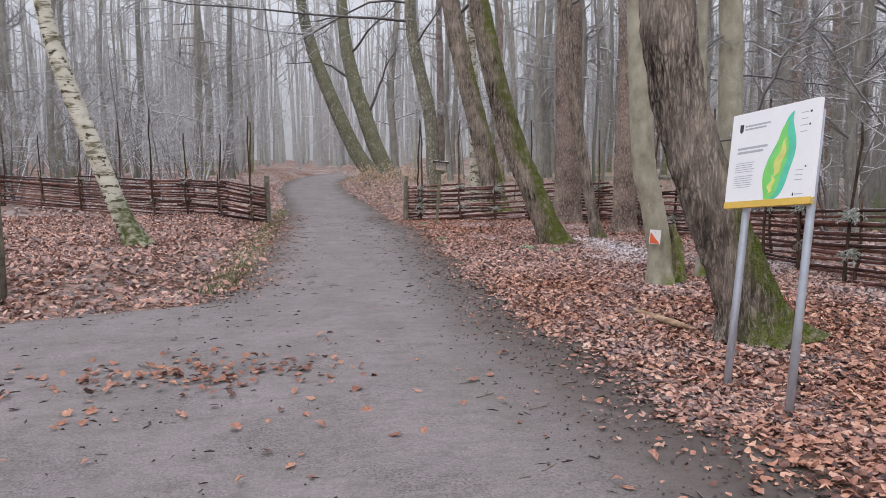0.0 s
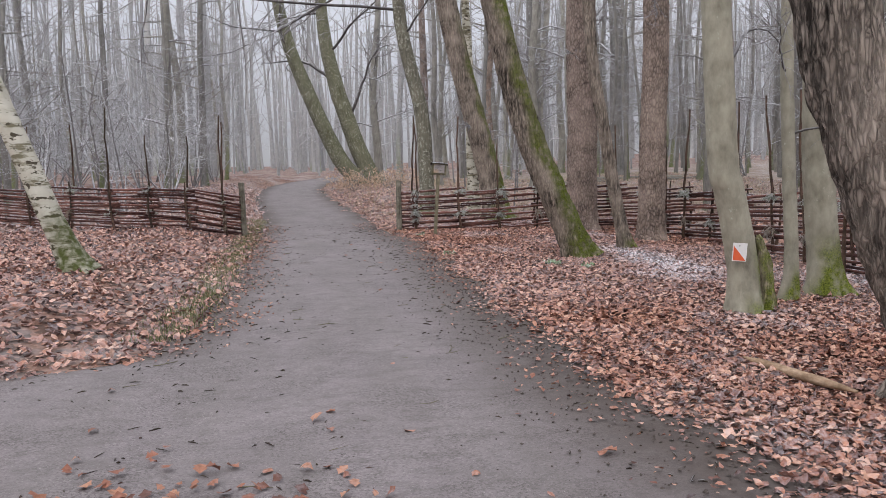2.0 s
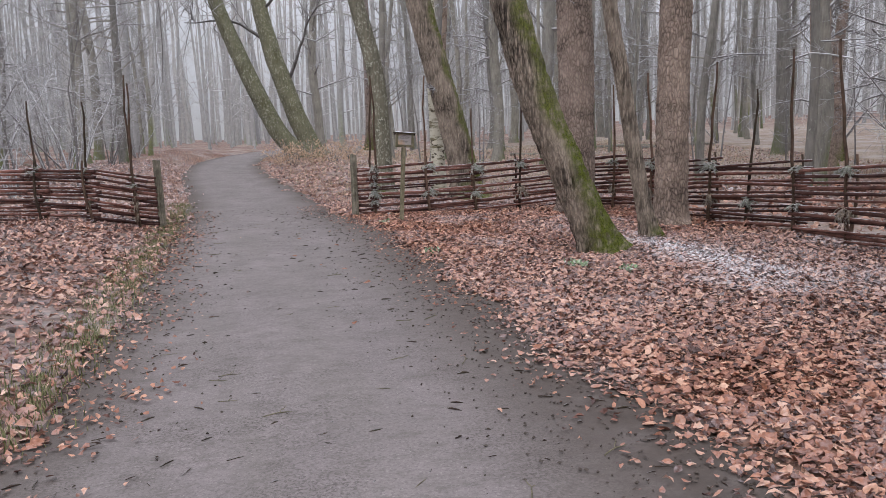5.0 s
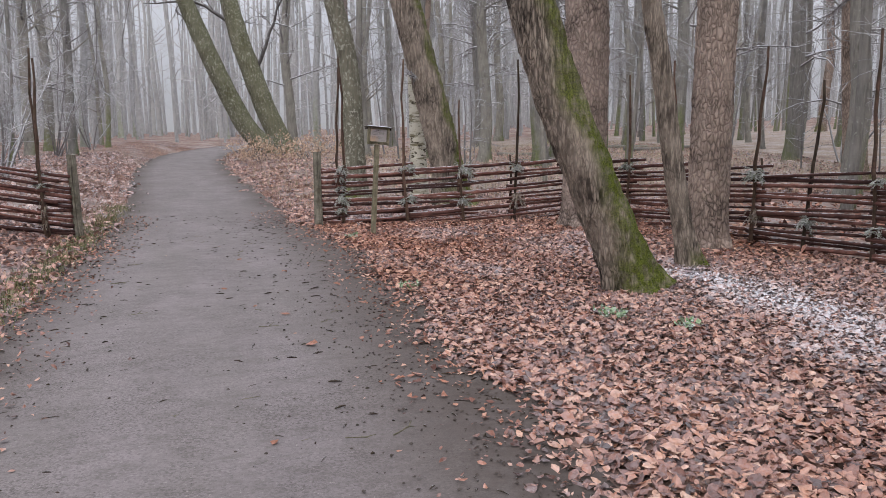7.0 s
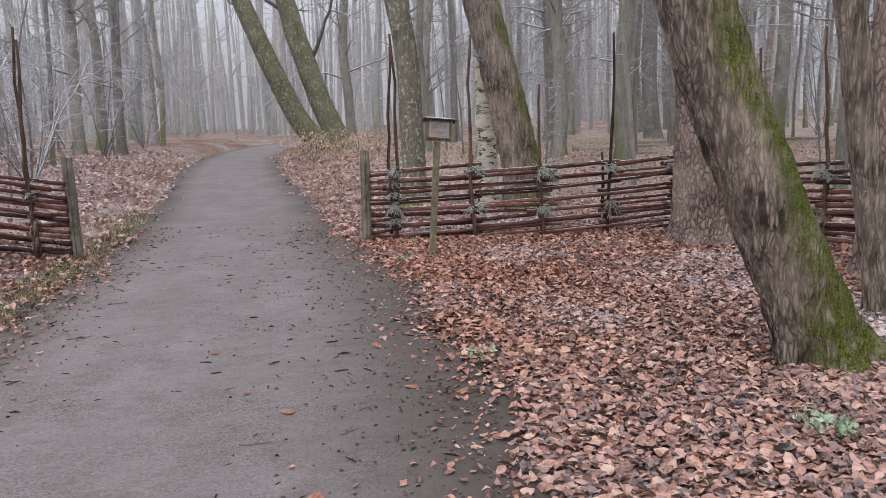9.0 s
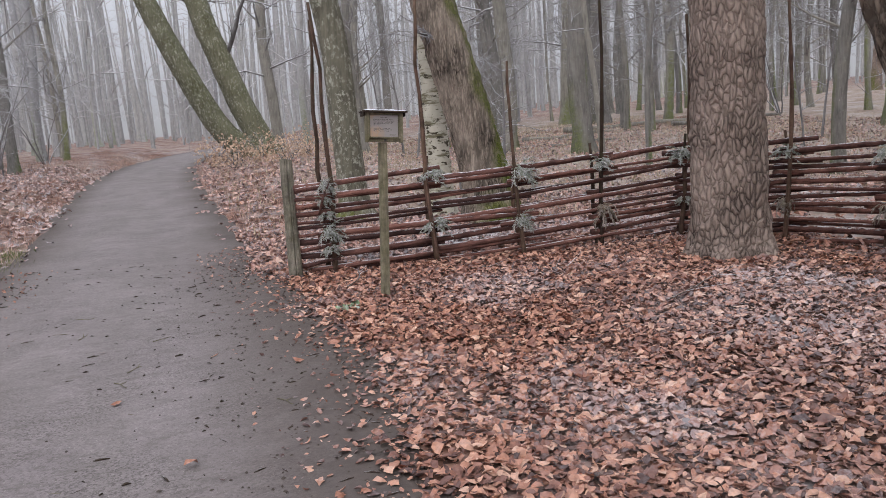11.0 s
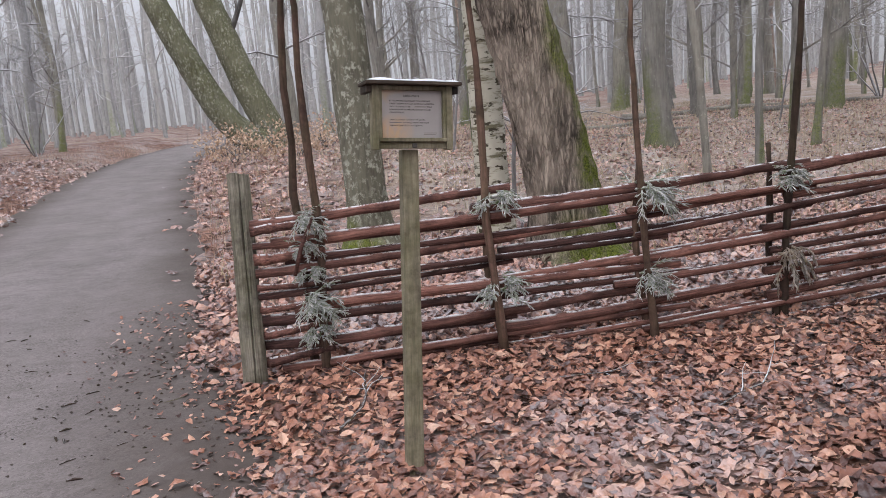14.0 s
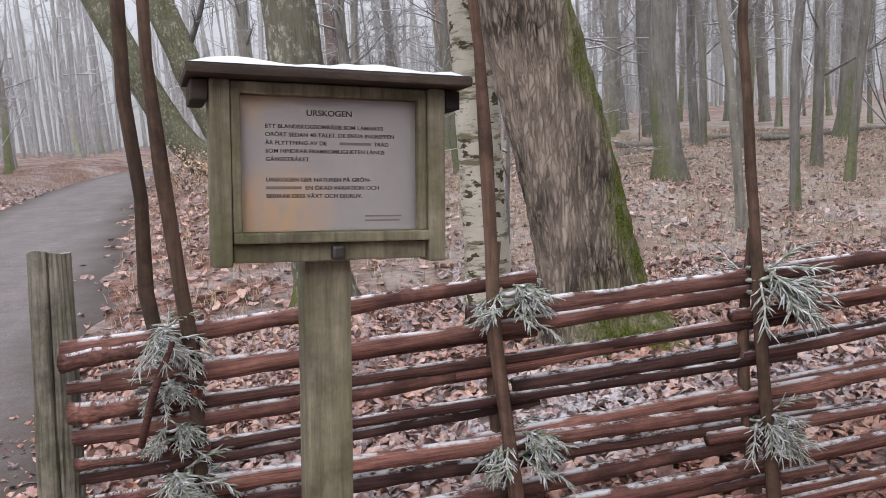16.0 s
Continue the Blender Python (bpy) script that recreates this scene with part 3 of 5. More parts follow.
def right_moss(top, angle=0.0, width=1.3, foot=0.3):
    """Moss that climbs one side of a trunk to a height, with a cushion at the foot."""
    def cover(h, a):
        d = np.abs((a - angle + math.pi) % (2 * math.pi) - math.pi)
        side = smooth_step(width, width * 0.45, d + 0.25 * np.sin(h * 6))
        climb = 0.82 + 0.3 * np.exp(-h / 0.9) + 0.22 * np.sin(h * 3.1 + 2 * a) * np.sin(h * 1.3)
        return side * smooth_step(top, top * 0.55, h) * climb + smooth_step(foot, foot * 0.3, h + 0.05 * np.sin(a * 4)) * smooth_step(2.4, 1.2, d)
    return cover


def up(x, y, top, rows):
    """A spine from offsets (dx, dy, height, radius) above the ground at x, y."""
    z = gz(x, y) - 0.05
    return [(x + dx, y + dy, z + h, r) for dx, dy, h, r in rows]


tree("leaning oak with dark furrowed bark and bright moss at its foot",
     up(4.64, 13.9, 9, [(0, 0, 0, .25), (-.22, .03, .55, .225), (-.5, .08, 1.2, .215), (-.82, .15, 2.0, .205), (-1.1, .2, 3.0, .195), (-1.45, .3, 4.6, .18), (-1.9, .4, 7, .15), (-2.3, .5, 10, .11)]),
     OAK, [(0.62, (-1, -.3, .5), 3.4, .06), (0.75, (.6, -.6, .6), 3.0, .05), (.85, (-.6, .8, .5), 2.6, .04)], moss=right_moss(8.5, 2.5, 1.45, .6), seed=1, relief=.014, segs=56, rows=90, flare=.4)
tree("slender dark tree leaning beside the moss-footed oak",
     up(5.8, 14.7, 9, [(0, 0, 0, .125), (-.12, 0, .5, .108), (-.27, 0, 1.2, .103), (-.44, .02, 2.2, .1), (-.64, .05, 3.4, .095), (-.75, .1, 5.5, .1), (-.9, .1, 9, .07)]),
     OAK, [(0.5, (1, -.2, .4), 2.2, .035), (.7, (-.8, -.5, .5), 2.2, .03)], moss=right_moss(.35, math.pi, 1.3, .3), seed=2, relief=.006)
tree("straight pine with reddish plated bark beside the fence",
     up(6.83, 15.85, 12, [(0, 0, 0, .27), (0, 0, .6, .245), (.03, 0, 2, .235), (.06, 0, 4, .225), (.08, 0, 8, .2), (.1, 0, 13, .15)]),
     PINE, [(.35, (-.6, -.8, .1), .7, .018), (.48, (.9, -.3, .2), 1.1, .02), (.8, (.8, .6, .3), 2.2, .03)], seed=3, flare=.35, relief=.013, segs=56, rows=110)
tree("stout pine with deeply plated bark close to the fence",
     up(6.38, 18.2, 12, [(0, 0, 0, .38), (0, 0, .5, .33), (0, 0, 2, .31), (-.02, 0, 4, .3), (-.03, 0, 8, .26), (0, 0, 13, .2)]),
     PINE, [(.3, (-.8, -.6, .1), .5, .02), (.55, (.7, -.7, .2), 1.3, .025), (.8, (-.8, .6, .3), 2.4, .035)], seed=4, flare=.3, relief=.016, segs=56, rows=110)
beech = tree("smooth grey-green beech with mossy foot and a split side stem",
     up(4.38, 8.98, 8, [(0, 0, 0, .17), (-.02, 0, .3, .15), (-.05, 0, .6, .145), (-.2, 0, 1.25, .14), (-.27, 0, 1.5, .14), (-.34, 0, 2.4, .135), (-.4, .02, 3.6, .125), (-.5, .05, 6, .1), (-.6, .1, 9, .07)]),
     BEECH, [(0.26, (.8, .3, .3), 1.9, .018), (.45, (-.7, -.4, .5), 2.2, .03), (.6, (.5, .7, .6), 2.4, .03)], moss=right_moss(.8, math.pi, 1.6, .3), seed=5, relief=.004, flare=.45)
part("side_stem", trunk_mesh("side_stem", [(.2, -.03, 0, .095), (.19, -.02, .35, .085), (.17, 0, .58, .075), (.14, .01, .74, .05), (.12, .01, .82, .015)], OAK, 24, 30, .008, .5, moss=right_moss(1.2, 2.4, 2.2), seed=6), beech)
tree("thick old oak with flaky dark bark and mossy root flare",
     up(3.76, 5.9, 8, [(0, 0, 0, .3), (-.1, .02, .4, .25), (-.25, .05, .8, .235), (-.5, .12, 1.5, .225), (-.7, .2, 2.2, .215), (-.82, .25, 3.2, .21), (-.8, .3, 5, .18), (-.9, .3, 9, .12)]),
     OAK, [(0.33, (1.2, -.1, .75), 2.4, .04), (.7, (-.8, .7, .7), 3.0, .05)], moss=right_moss(1.7, 2.6, 1.3, .45), seed=7, segs=56, rows=90, relief=.016, flare=.75)
tree("pale brown tree with withered twigs behind the oak",
     up(5.77, 9.6, 8, [(0, 0, 0, .19), (-.05, 0, .5, .165), (-.15, 0, 1.5, .16), (-.2, 0, 3, .15), (-.3, 0, 6, .12), (-.35, 0, 9, .08)]),
     BEECH, [(0.2, (.9, -.3, .9), 2.4, .03), (.3, (.9, .2, .2), 2.2, .016), (.4, (-.8, -.5, .6), 2.0, .03)], moss=right_moss(.8, 2.0, 1.8, .4), seed=8, relief=.005)
tree("thin grey stem with withered twigs close beside the beech",
     up(5.15, 9.4, 8, [(0, 0, 0, .085), (.03, 0, .5, .07), (-.03, 0, 1.5, .066), (-.1, 0, 3, .06), (-.1, 0, 6, .05), (-.2, 0, 9, .03)]),
     BEECH, [(.2, (.8, -.4, .5), 1.5, .014), (.27, (-.8, -.4, .4), 1.4, .012), (.33, (.7, .4, .3), 1.6, .014)], moss=right_moss(.5, 2.2, 1.6, .3), seed=15, relief=.004)
tree("leaning white birch with dark scars and a mossy foot",
     up(-2.55, 12.5, 8, [(0, 0, 0, .2), (-.13, 0, .35, .155), (-.28, 0, .75, .14), (-.5, .02, 1.4, .135), (-.75, .05, 2.1, .13), (-.98, .1, 2.8, .125), (-1.2, .2, 3.7, .115), (-1.6, .4, 6, .09), (-1.9, .6, 9, .05)]),
     BIRCH, [(0.42, (-1, .3, .2), 2.2, .02), (.55, (.9, .3, .3), 2.4, .025), (.7, (-.5, -.7, .4), 2.2, .02)], moss=right_moss(.95, 2.4, 1.7, .5), seed=9, relief=.004, flare=.5)
tree("stout leaning oak with mossy flank behind the fence",
     up(5.52, 21.95, 9, [(0, 0, 0, .4), (-.06, 0, .5, .33), (-.17, 0, 1.1, .305), (-.38, 0, 2.0, .285), (-.65, .02, 3, .27), (-.95, .05, 4.2, .26), (-1.5, .1, 7, .24), (-1.9, .1, 10, .18)]),
     OAK, [(0.24, (-1.2, -.5, .0), .5, .045), (.55, (.9, -.5, .5), 3.2, .06), (.7, (-.9, .5, .5), 3.0, .05)], moss=right_moss(6, 2.7, .95, .6), seed=10, segs=56, rows=90, relief=.014)
tree("grey tree thickly spotted with pale lichen behind the fence",
     up(3.95, 23.4, 9, [(0, 0, 0, .26), (-.02, 0, .5, .21), (-.05, 0, 1.5, .2), (-.15, 0, 3, .19), (-.7, 0, 6, .16), (-.2, 0, 10, .11)]),
     LICHEN, [(0.5, (.7, -.5, .6), 2.4, .035), (.56, (-1, -.08, .1), 9.5, .045), (.62, (-1, .1, .25), 5.5, .04), (.7, (-.8, .3, .6), 2.4, .03)], moss=right_moss(.5), seed=11, relief=.006)
tree("white-stemmed birch behind the fence",
     up(5.12, 22.9, 9, [(0, 0, 0, .2), (0, 0, .5, .17), (-.02, 0, 1.5, .16), (-.05, 0, 3, .15), (-.15, 0, 6, .1), (-.2, 0, 10, .06)]),
     BIRCH, [(.6, (.7, -.4, .6), 1.8, .02)], seed=12, relief=.003, flare=.3)
tree("tall mossy lichened tree curving over the path",
     up(3.7, 38, 12, [(0, 0, 0, .5), (-.5, 0, .5, .38), (-1.0, 0, 1.15, .36), (-1.6, 0, 2.4, .34), (-2.4, 0, 4.3, .31), (-3.3, 0, 7, .26), (-3.9, 0, 11, .18)]),
     LICHEN, [(0.5, (-.7, -.4, .9), 5, .06), (.62, (-1, .4, .8), 4.5, .05), (.75, (.6, -.8, .5), 4, .05)], moss=lambda h, a: .2 + .1 * np.cos(a - 2.5), seed=13, segs=32, rows=50, group="leaning pair of trees")
tree("tall leaning tree with forked limbs where the path bends",
     up(4.15, 38.2, 12, [(0, 0, 0, .52), (-.25, 0, .8, .4), (-.67, 0, 1.8, .38), (-1.2, 0, 3.4, .36), (-1.5, 0, 4.4, .34), (-2.0, 0, 7, .27), (-2.2, 0, 12, .17)]),
     LICHEN, [(0.24, (.5, -.3, 1.2), 4, .09), (0.33, (-.9, -.2, 1.2), 5, .1), (.5, (.9, -.5, .6), 4.5, .07), (.65, (-.8, .7, .5), 4, .06)], moss=lambda h, a: .18 + .1 * np.cos(a - 2.5), seed=14, segs=32, rows=50, group="leaning pair of trees")


# ---- the woods: trees that can be told apart, then the far forest ----
def forest_tree(seed, height, r, bend, limbs, mat, twig_mat, from_h=2.2, sub=4, side=7):
    g = np.random.default_rng(seed)
    ob = new("tree")
    n = 9
    hs = np.linspace(0, height, n)
    dx, dy = bend * (hs / height) ** 1.5 + 0.12 * np.sin(hs * 0.7 + seed), 0.1 * np.sin(hs * 0.9 + 2 * seed)
    rr = r * (1 - 0.65 * hs / height)
    part("trunk", trunk_mesh("trunk", np.stack([dx - dx[0], dy - dy[0], hs - 0.1, rr], 1), mat, 12, 26, r * 0.04, .5, moss=right_moss(1.0 + seed % 3, seed * 1.1, 1.3), seed=seed), ob)
    gt = Geo()
    near = mat is WOODS or mat is PINE
    for i in range(limbs):
        k = (from_h + (10.0 - from_h) * g.random() ** 1.2) / height
        gl = Geo() if near and i < 7 else gt
        at = (np.interp(k * height, hs, dx - dx[0]), np.interp(k * height, hs, dy - dy[0]), k * height)
        q = g.uniform(0, 2 * math.pi)
        spread(gl, gt, at, (math.cos(q), math.sin(q), g.uniform(0.1, 0.9)), g.uniform(1.2, 3.0) * (1.1 - 0.5 * k), r * 0.2, g, side, sub, fine=False)
        if gl is not gt:
            part("limb", gl.mesh("limb", WOODS), ob)
    part("crown", gt.mesh("crown", twig_mat), ob)
    return ob


def sapling(seed, height):
    g = np.random.default_rng(seed)
    ob = new("sapling")
    gl, gt = Geo(), Geo()
    L = limb_line((0, 0, -0.05), (g.normal(0, .12), g.normal(0, .12), 1), height, 10, 0.05, 0.02, g)
    gl.tube(L, np.linspace(.03, .008, 11), 6)
    for k in range(3, 10):
        for _ in range(2):
            q = g.uniform(0, 2 * math.pi)
            spread(gt, gt, L[k], (math.cos(q), math.sin(q), .6), g.uniform(.5, 1.1), .011, g, 4, 2, fine=False)
    part("stem", gl.mesh("stem", TWIG), ob)
    part("spray", gt.mesh("spray", TWIG), ob)
    return ob


KINDS = [forest_tree(21, 15, .2, .6, 17, WOODS, TWIG), forest_tree(22, 16, .24, -.8, 16, WOODS, TWIG, 3.5), forest_tree(23, 14, .15, .9, 18, WOODS, TWIG, 2.0),
         forest_tree(24, 17, .26, .2, 9, PINE, TWIG, 5), forest_tree(25, 13, .11, -.9, 19, WOODS, TWIG, 1.6), forest_tree(26, 16, .085, .4, 13, WOODS, TWIG, 2.6),
         forest_tree(27, 15, .06, -.6, 12, WOODS, TWIG, 1.8)]
# FAR trees use the bark and twigs with haze in their colour.
FAR = [forest_tree(31, 17, .25, .5, 12, RIMED_HAZED, RIME_HAZE_TWIG, 2.5, 2, 4), forest_tree(32, 18, .2, -.7, 13, RIMED_HAZED, RIME_HAZE_TWIG, 2.0, 2, 4), forest_tree(33, 16, .15, .6, 14, RIMED_HAZED, RIME_HAZE_TWIG, 1.5, 2, 4), forest_tree(34, 17, .1, -.4, 13, RIMED_HAZED, RIME_HAZE_TWIG, 2.0, 2, 4)]
LABELS = ["tall grey-barked forest tree with frosted bare twigs", "stout bare forest tree with furrowed grey bark", "thin bare forest tree with rimed branches",
          "tall straight pine stem among bare trees", "slim crooked young tree with white rime",
          "slender straight grey stem among the forest trees", "thin pole-like young tree with pale lichen"]
FARLABEL = "tall tree pale with rime and painted haze in the misty woods"
SAPS = [sapling(41, 3.2), sapling(42, 4.0), sapling(43, 2.4)]


def settle(ob, x, y, turn, size, label, group, first):
    m = pose(x, y, gz(x, y) - 0.06, 0, 0, turn)
    if first:
        ob.matrix_basis = m
        made = ob
    else:
        made = copy_thing(ob, m)
    made.scale = (size, size, size * 1.05)
    return tagged(made, label, "tree", group)


placed = [(4.78, 14.05), (5.88, 14.8), (6.9, 15.85), (6.3, 18.2), (4.36, 8.85), (3.86, 5.9), (5.6, 9.7), (-2.55, 12.5), (5.45, 21.9), (3.95, 23.4), (4.85, 22.9), (3.1, 38), (4.15, 38.2), (2.0, 38)]
fresh = {}
KNOWN = [(-4.1, 53.2, 1, .95), (-5.0, 44.4, 0, 1.1), (-4.7, 78, 1, 1.2), (-2.5, 100, 1, 1.3), (5.3, 44.5, 0, 1.15), (16.3, 38, 1, 1.3), (14.2, 43.1, 0, 1.1), (10.4, 28.4, 1, .95), (8.74, 24.56, 6, .9), (10.1, 25.3, 6, 1.0),
         (12.2, 26.6, 6, 1.1), (13.2, 28.3, 4, .85), (6.6, 34.5, 2, .9), (8.6, 33.5, 3, .8), (-7.5, 38, 2, 1.0), (-9.5, 33, 4, 1.0), (9.4, 30.5, 1, .8), (11.8, 36.6, 2, 1.2), (12.0, 22.6, 2, .8), (13.4, 20.2, 1, .9), (11.4, 18.2, 5, 1.1), (10.4, 13.2, 4, 1.1), (12.4, 15.2, 0, 1.0)]
for x, y, k, size in KNOWN:
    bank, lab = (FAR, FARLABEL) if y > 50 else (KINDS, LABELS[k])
    kk = k % 3 if bank is FAR else k
    key = (bank is FAR, kk)
    settle(bank[kk], x, y, rng.uniform(0, 360), size, lab, "forest trees", key not in fresh)
    fresh[key] = True
    placed.append((x, y))


def free(x, y, gap):
    return all((x - a) ** 2 + (y - b) ** 2 > gap * gap for a, b in placed)


count = 0
while count < 100:
    x, y = rng.uniform(-26, 36), rng.uniform(4, 52)
    if rng.random() < .35:
        x = rng.uniform(8.6, 26)
    inner = -8.5 < x < 8.6 and y < 22.5 or (6 < x < 14 and 19 < y < 29) or (x > -9 - (y - 20) and x < 0 and y < 27)
    if inner or inside_path(x, y) > -2.2 or not free(x, y, 1.7) or (2 < x < 7 and y < 44 and y > 22 and rng.random() < .75):
        continue
    k = int(rng.choice([0, 1, 2, 3, 4], p=[.25, .15, .25, .1, .25]))
    key = (False, k)
    settle(KINDS[k], x, y, rng.uniform(0, 360), rng.uniform(.7, 1.2), LABELS[k], "forest trees", key not in fresh)
    fresh[key] = True
    placed.append((x, y))
    count += 1
while count < 178:
    x, y = (rng.uniform(8, 44), rng.uniform(24, 52)) if rng.random() < .68 else (rng.uniform(-28, -3), rng.uniform(27, 52))
    if inside_path(x, y) > -2.4 or not free(x, y, 1.1) or (8 < x < 14 and y < 28):
        continue
    k = int(rng.choice([2, 4, 5, 6], p=[.1, .15, .4, .35]))
    settle(KINDS[k], x, y, rng.uniform(0, 360), rng.uniform(.8, 1.2), LABELS[k], "forest trees", (False, k) not in fresh)
    fresh[(False, k)] = True
    placed.append((x, y))
    count += 1
while count < 252:
    x, y = rng.uniform(-50, 65), rng.uniform(46, 115)
    if inside_path(x, y) > -2.0 or not free(x, y, 1.8) or abs(x) > 0.62 * y + 4:
        continue
    k = int(rng.integers(0, 4))
    key = (True, k)
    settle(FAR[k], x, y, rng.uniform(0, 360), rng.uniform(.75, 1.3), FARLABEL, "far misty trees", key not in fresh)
    fresh[key] = True
    placed.append((x, y))
    count += 1
for i in range(60):
    while True:
        x, y = (rng.uniform(-18, -2.5), rng.uniform(23, 46)) if i % 4 else (rng.uniform(6, 18), rng.uniform(22, 40))
        if inside_path(x, y) < -2 and free(x, y, .8):
            break
    placed.append((x, y))
    ob = SAPS[i % 3] if i < 3 else copy_thing(SAPS[i % 3], pose(x, y, gz(x, y)))
    ob.matrix_basis = pose(x, y, gz(x, y), 0, 0, rng.uniform(0, 360)) @ Matrix.Scale(rng.uniform(.7, 1.2), 4)
    tagged(ob, "thin bare sapling with frosted twigs", "sapling", "saplings in the undergrowth")


def hazel(seed, height):
    g = np.random.default_rng(seed)
    ob = new("shrub")
    gt = Geo()
    for _ in range(6):
        gl = Geo()
        q = g.uniform(0, 2 * math.pi)
        L = limb_line((.12 * math.cos(q), .12 * math.sin(q), -.05), (math.cos(q) * .45, math.sin(q) * .45, 1), height * g.uniform(.6, 1), 8, .1, -.015, g)
        gl.tube(L, np.linspace(.028, .008, 9), 5)
        for k in range(3, 9):
            w = g.uniform(0, 2 * math.pi)
            spread(gt, gt, L[k], (math.cos(w), math.sin(w), .4), g.uniform(.6, 1.3), .014, g, 5, 3, fine=False)
        part("stem", gl.mesh("stem", TWIG), ob)
    part("spray", gt.mesh("spray", RIME_HAZE_TWIG), ob)
    return ob


HAZELS = [hazel(91, 4.2), hazel(92, 5.2)]
for i, (x, y) in enumerate(((-4.2, 24.5), (-6.5, 25.5), (-9.5, 28), (-3.6, 28.5), (-7.2, 30.5), (-12, 30), (-5.2, 34), (-10, 35), (-3.8, 38), (-14, 36), (-7.6, 41), (-3.4, 45),
                            (10.5, 14), (9.8, 9.6), (19, 26), (14, 17.5), (20, 33), (-8.5, 25.2), (-11, 32.5), (-5.8, 29), (-13.5, 27.5), (-9, 40), (-16, 33), (-6.6, 46), (-12, 45), (-17, 40), (-4.4, 32))):
    ob = HAZELS[i] if i < 2 else copy_thing(HAZELS[i % 2], pose(x, y, gz(x, y)))
    ob.matrix_basis = pose(x, y, gz(x, y), 0, 0, 67 * i) @ Matrix.Scale(.75 + .1 * (i % 5), 4)
    tagged(ob, "many-stemmed shrub white with rime", "shrub", "rimed shrubs")

# the far forest, which nobody could count
gl, gt = Geo(), Geo()
g = np.random.default_rng(5)
for i in range(880):
    q, d = g.uniform(-0.75, 0.95), g.uniform(90, 175) if i < 660 else g.uniform(55, 95)
    x, y = d * math.sin(q), d * math.cos(q)
    if inside_path(x, y) > -2.5:
        continue
    z, h, r = gz(x, y), g.uniform(15, 24), g.uniform(.12, .34) if i < 660 else g.uniform(.06, .15)
    b = g.normal(0, .8)
    gl.tube([(x, y, z - .2), (x + b * .2, y, z + h * .3), (x + b * .6, y, z + h * .65), (x + b, y, z + h)], (r, r * .8, r * .6, r * .3), 6)
    for _ in range(9):
        k, w = g.uniform(.12, .95), g.uniform(0, 6.28)
        T = limb_line((x + b * k * .8, y, z + h * k), (math.cos(w), math.sin(w), .6), g.uniform(1.5, 4), 4, .25, 0, g)
        gt.tube(T, np.linspace(.05, .012, 5), 3)
# Both materials carry painted haze, since no mist hangs between the trees.
woods = tagged(new("far_woods", gl.mesh("far_woods", RIMED_HAZED)), "distant bare forest fading into mist, haze put into its colour", "forest", kind="stuff")
part("canopy", gt.mesh("canopy", RIME_HAZE_TWIG), woods)


# ---- the wattle fences ----
def rail_mesh(seed, length=1.0, r=0.0245):
    g = np.random.default_rng(seed)
    n = 13
    x = np.linspace(-.5, .5, n) * length
    p = np.stack([x, .007 * np.sin(x * 4 + seed) + g.normal(0, .0015, n), .01 * np.sin(x * 3 + 2 * seed) + g.normal(0, .0015, n)], 1)
    ge = Geo()
    ge.tube(p, r * np.linspace(1.12, .8, n) * g.uniform(.88, 1.1, n), 9, True)
    return ge.mesh("rail", RAIL)


def stake_mesh(seed, height):
    g = np.random.default_rng(seed)
    n = 10
    h = np.linspace(-.12, height, n)
    k = h / height
    p = np.stack([.045 * np.sin(k * 3 + seed) + g.normal(0, .011, n), .03 * np.sin(k * 4 + 2 * seed), h], 1)
    ge = Geo()
    ge.tube(p, .0235 * (1.15 - .55 * k) * g.uniform(.85, 1.15, n), 8, True)
    return ge.mesh("stake", STAKE)


def sprig_mesh(seed, mat, size=.2, droop=-.12):
    """A spruce tie: a wrapped bundle with sprays of needled twigs hanging out."""
    g = np.random.default_rng(seed)
    ge = Geo()
    w = np.linspace(0, 5 * math.pi, 30)
    ge.tube(np.stack([.042 * np.cos(w), .042 * np.sin(w), -.05 + .1 * w / w[-1]], 1), np.full(30, .008), 4)
    for _ in range(24):
        q = g.uniform(-2.9, 1.2)
        L = limb_line((.03 * math.cos(q), .03 * math.sin(q), g.uniform(-.05, .05)), (math.cos(q), math.sin(q), g.uniform(-.5, .5)), g.uniform(.5, 1.0) * size, 5, .18, droop, g)
        ge.tube(L, np.linspace(.005, .0035, 6), 4)
        for k in (1, 2, 2, 3, 3, 4, 4, 5, 5):
            for s in (-1, 1):
                d = L[k] - L[k - 1]
                d = d / np.linalg.norm(d)
                side = np.cross(d, (0, 0, 1)) * s
                T = limb_line(L[k], d + side * .9 + g.normal(0, .2, 3), g.uniform(.18, .36) * size, 2, .1, droop, g)
                ge.tube(T, (.0028, .0036, .001), 3)
    me = ge.mesh("tie", mat)
    if mat is NEEDLE:
        me.attributes.new("rime", "FLOAT", "POINT").data.foreach_set("value", np.clip(g.normal(.58, .35, ge.n), 0, 1).astype(np.float32))
    return me


RAILS = [rail_mesh(i) for i in range(10)]
STAKES = [stake_mesh(50 + i, h) for i, h in enumerate((2.3, 2.6, 2.0, 1.25, 2.45))]
TIES = [sprig_mesh(60 + i, NEEDLE, (.17, .21, .15)[i]) for i in range(3)] + [sprig_mesh(70 + i, DRY_NEEDLE, .17, -.4) for i in range(3)]


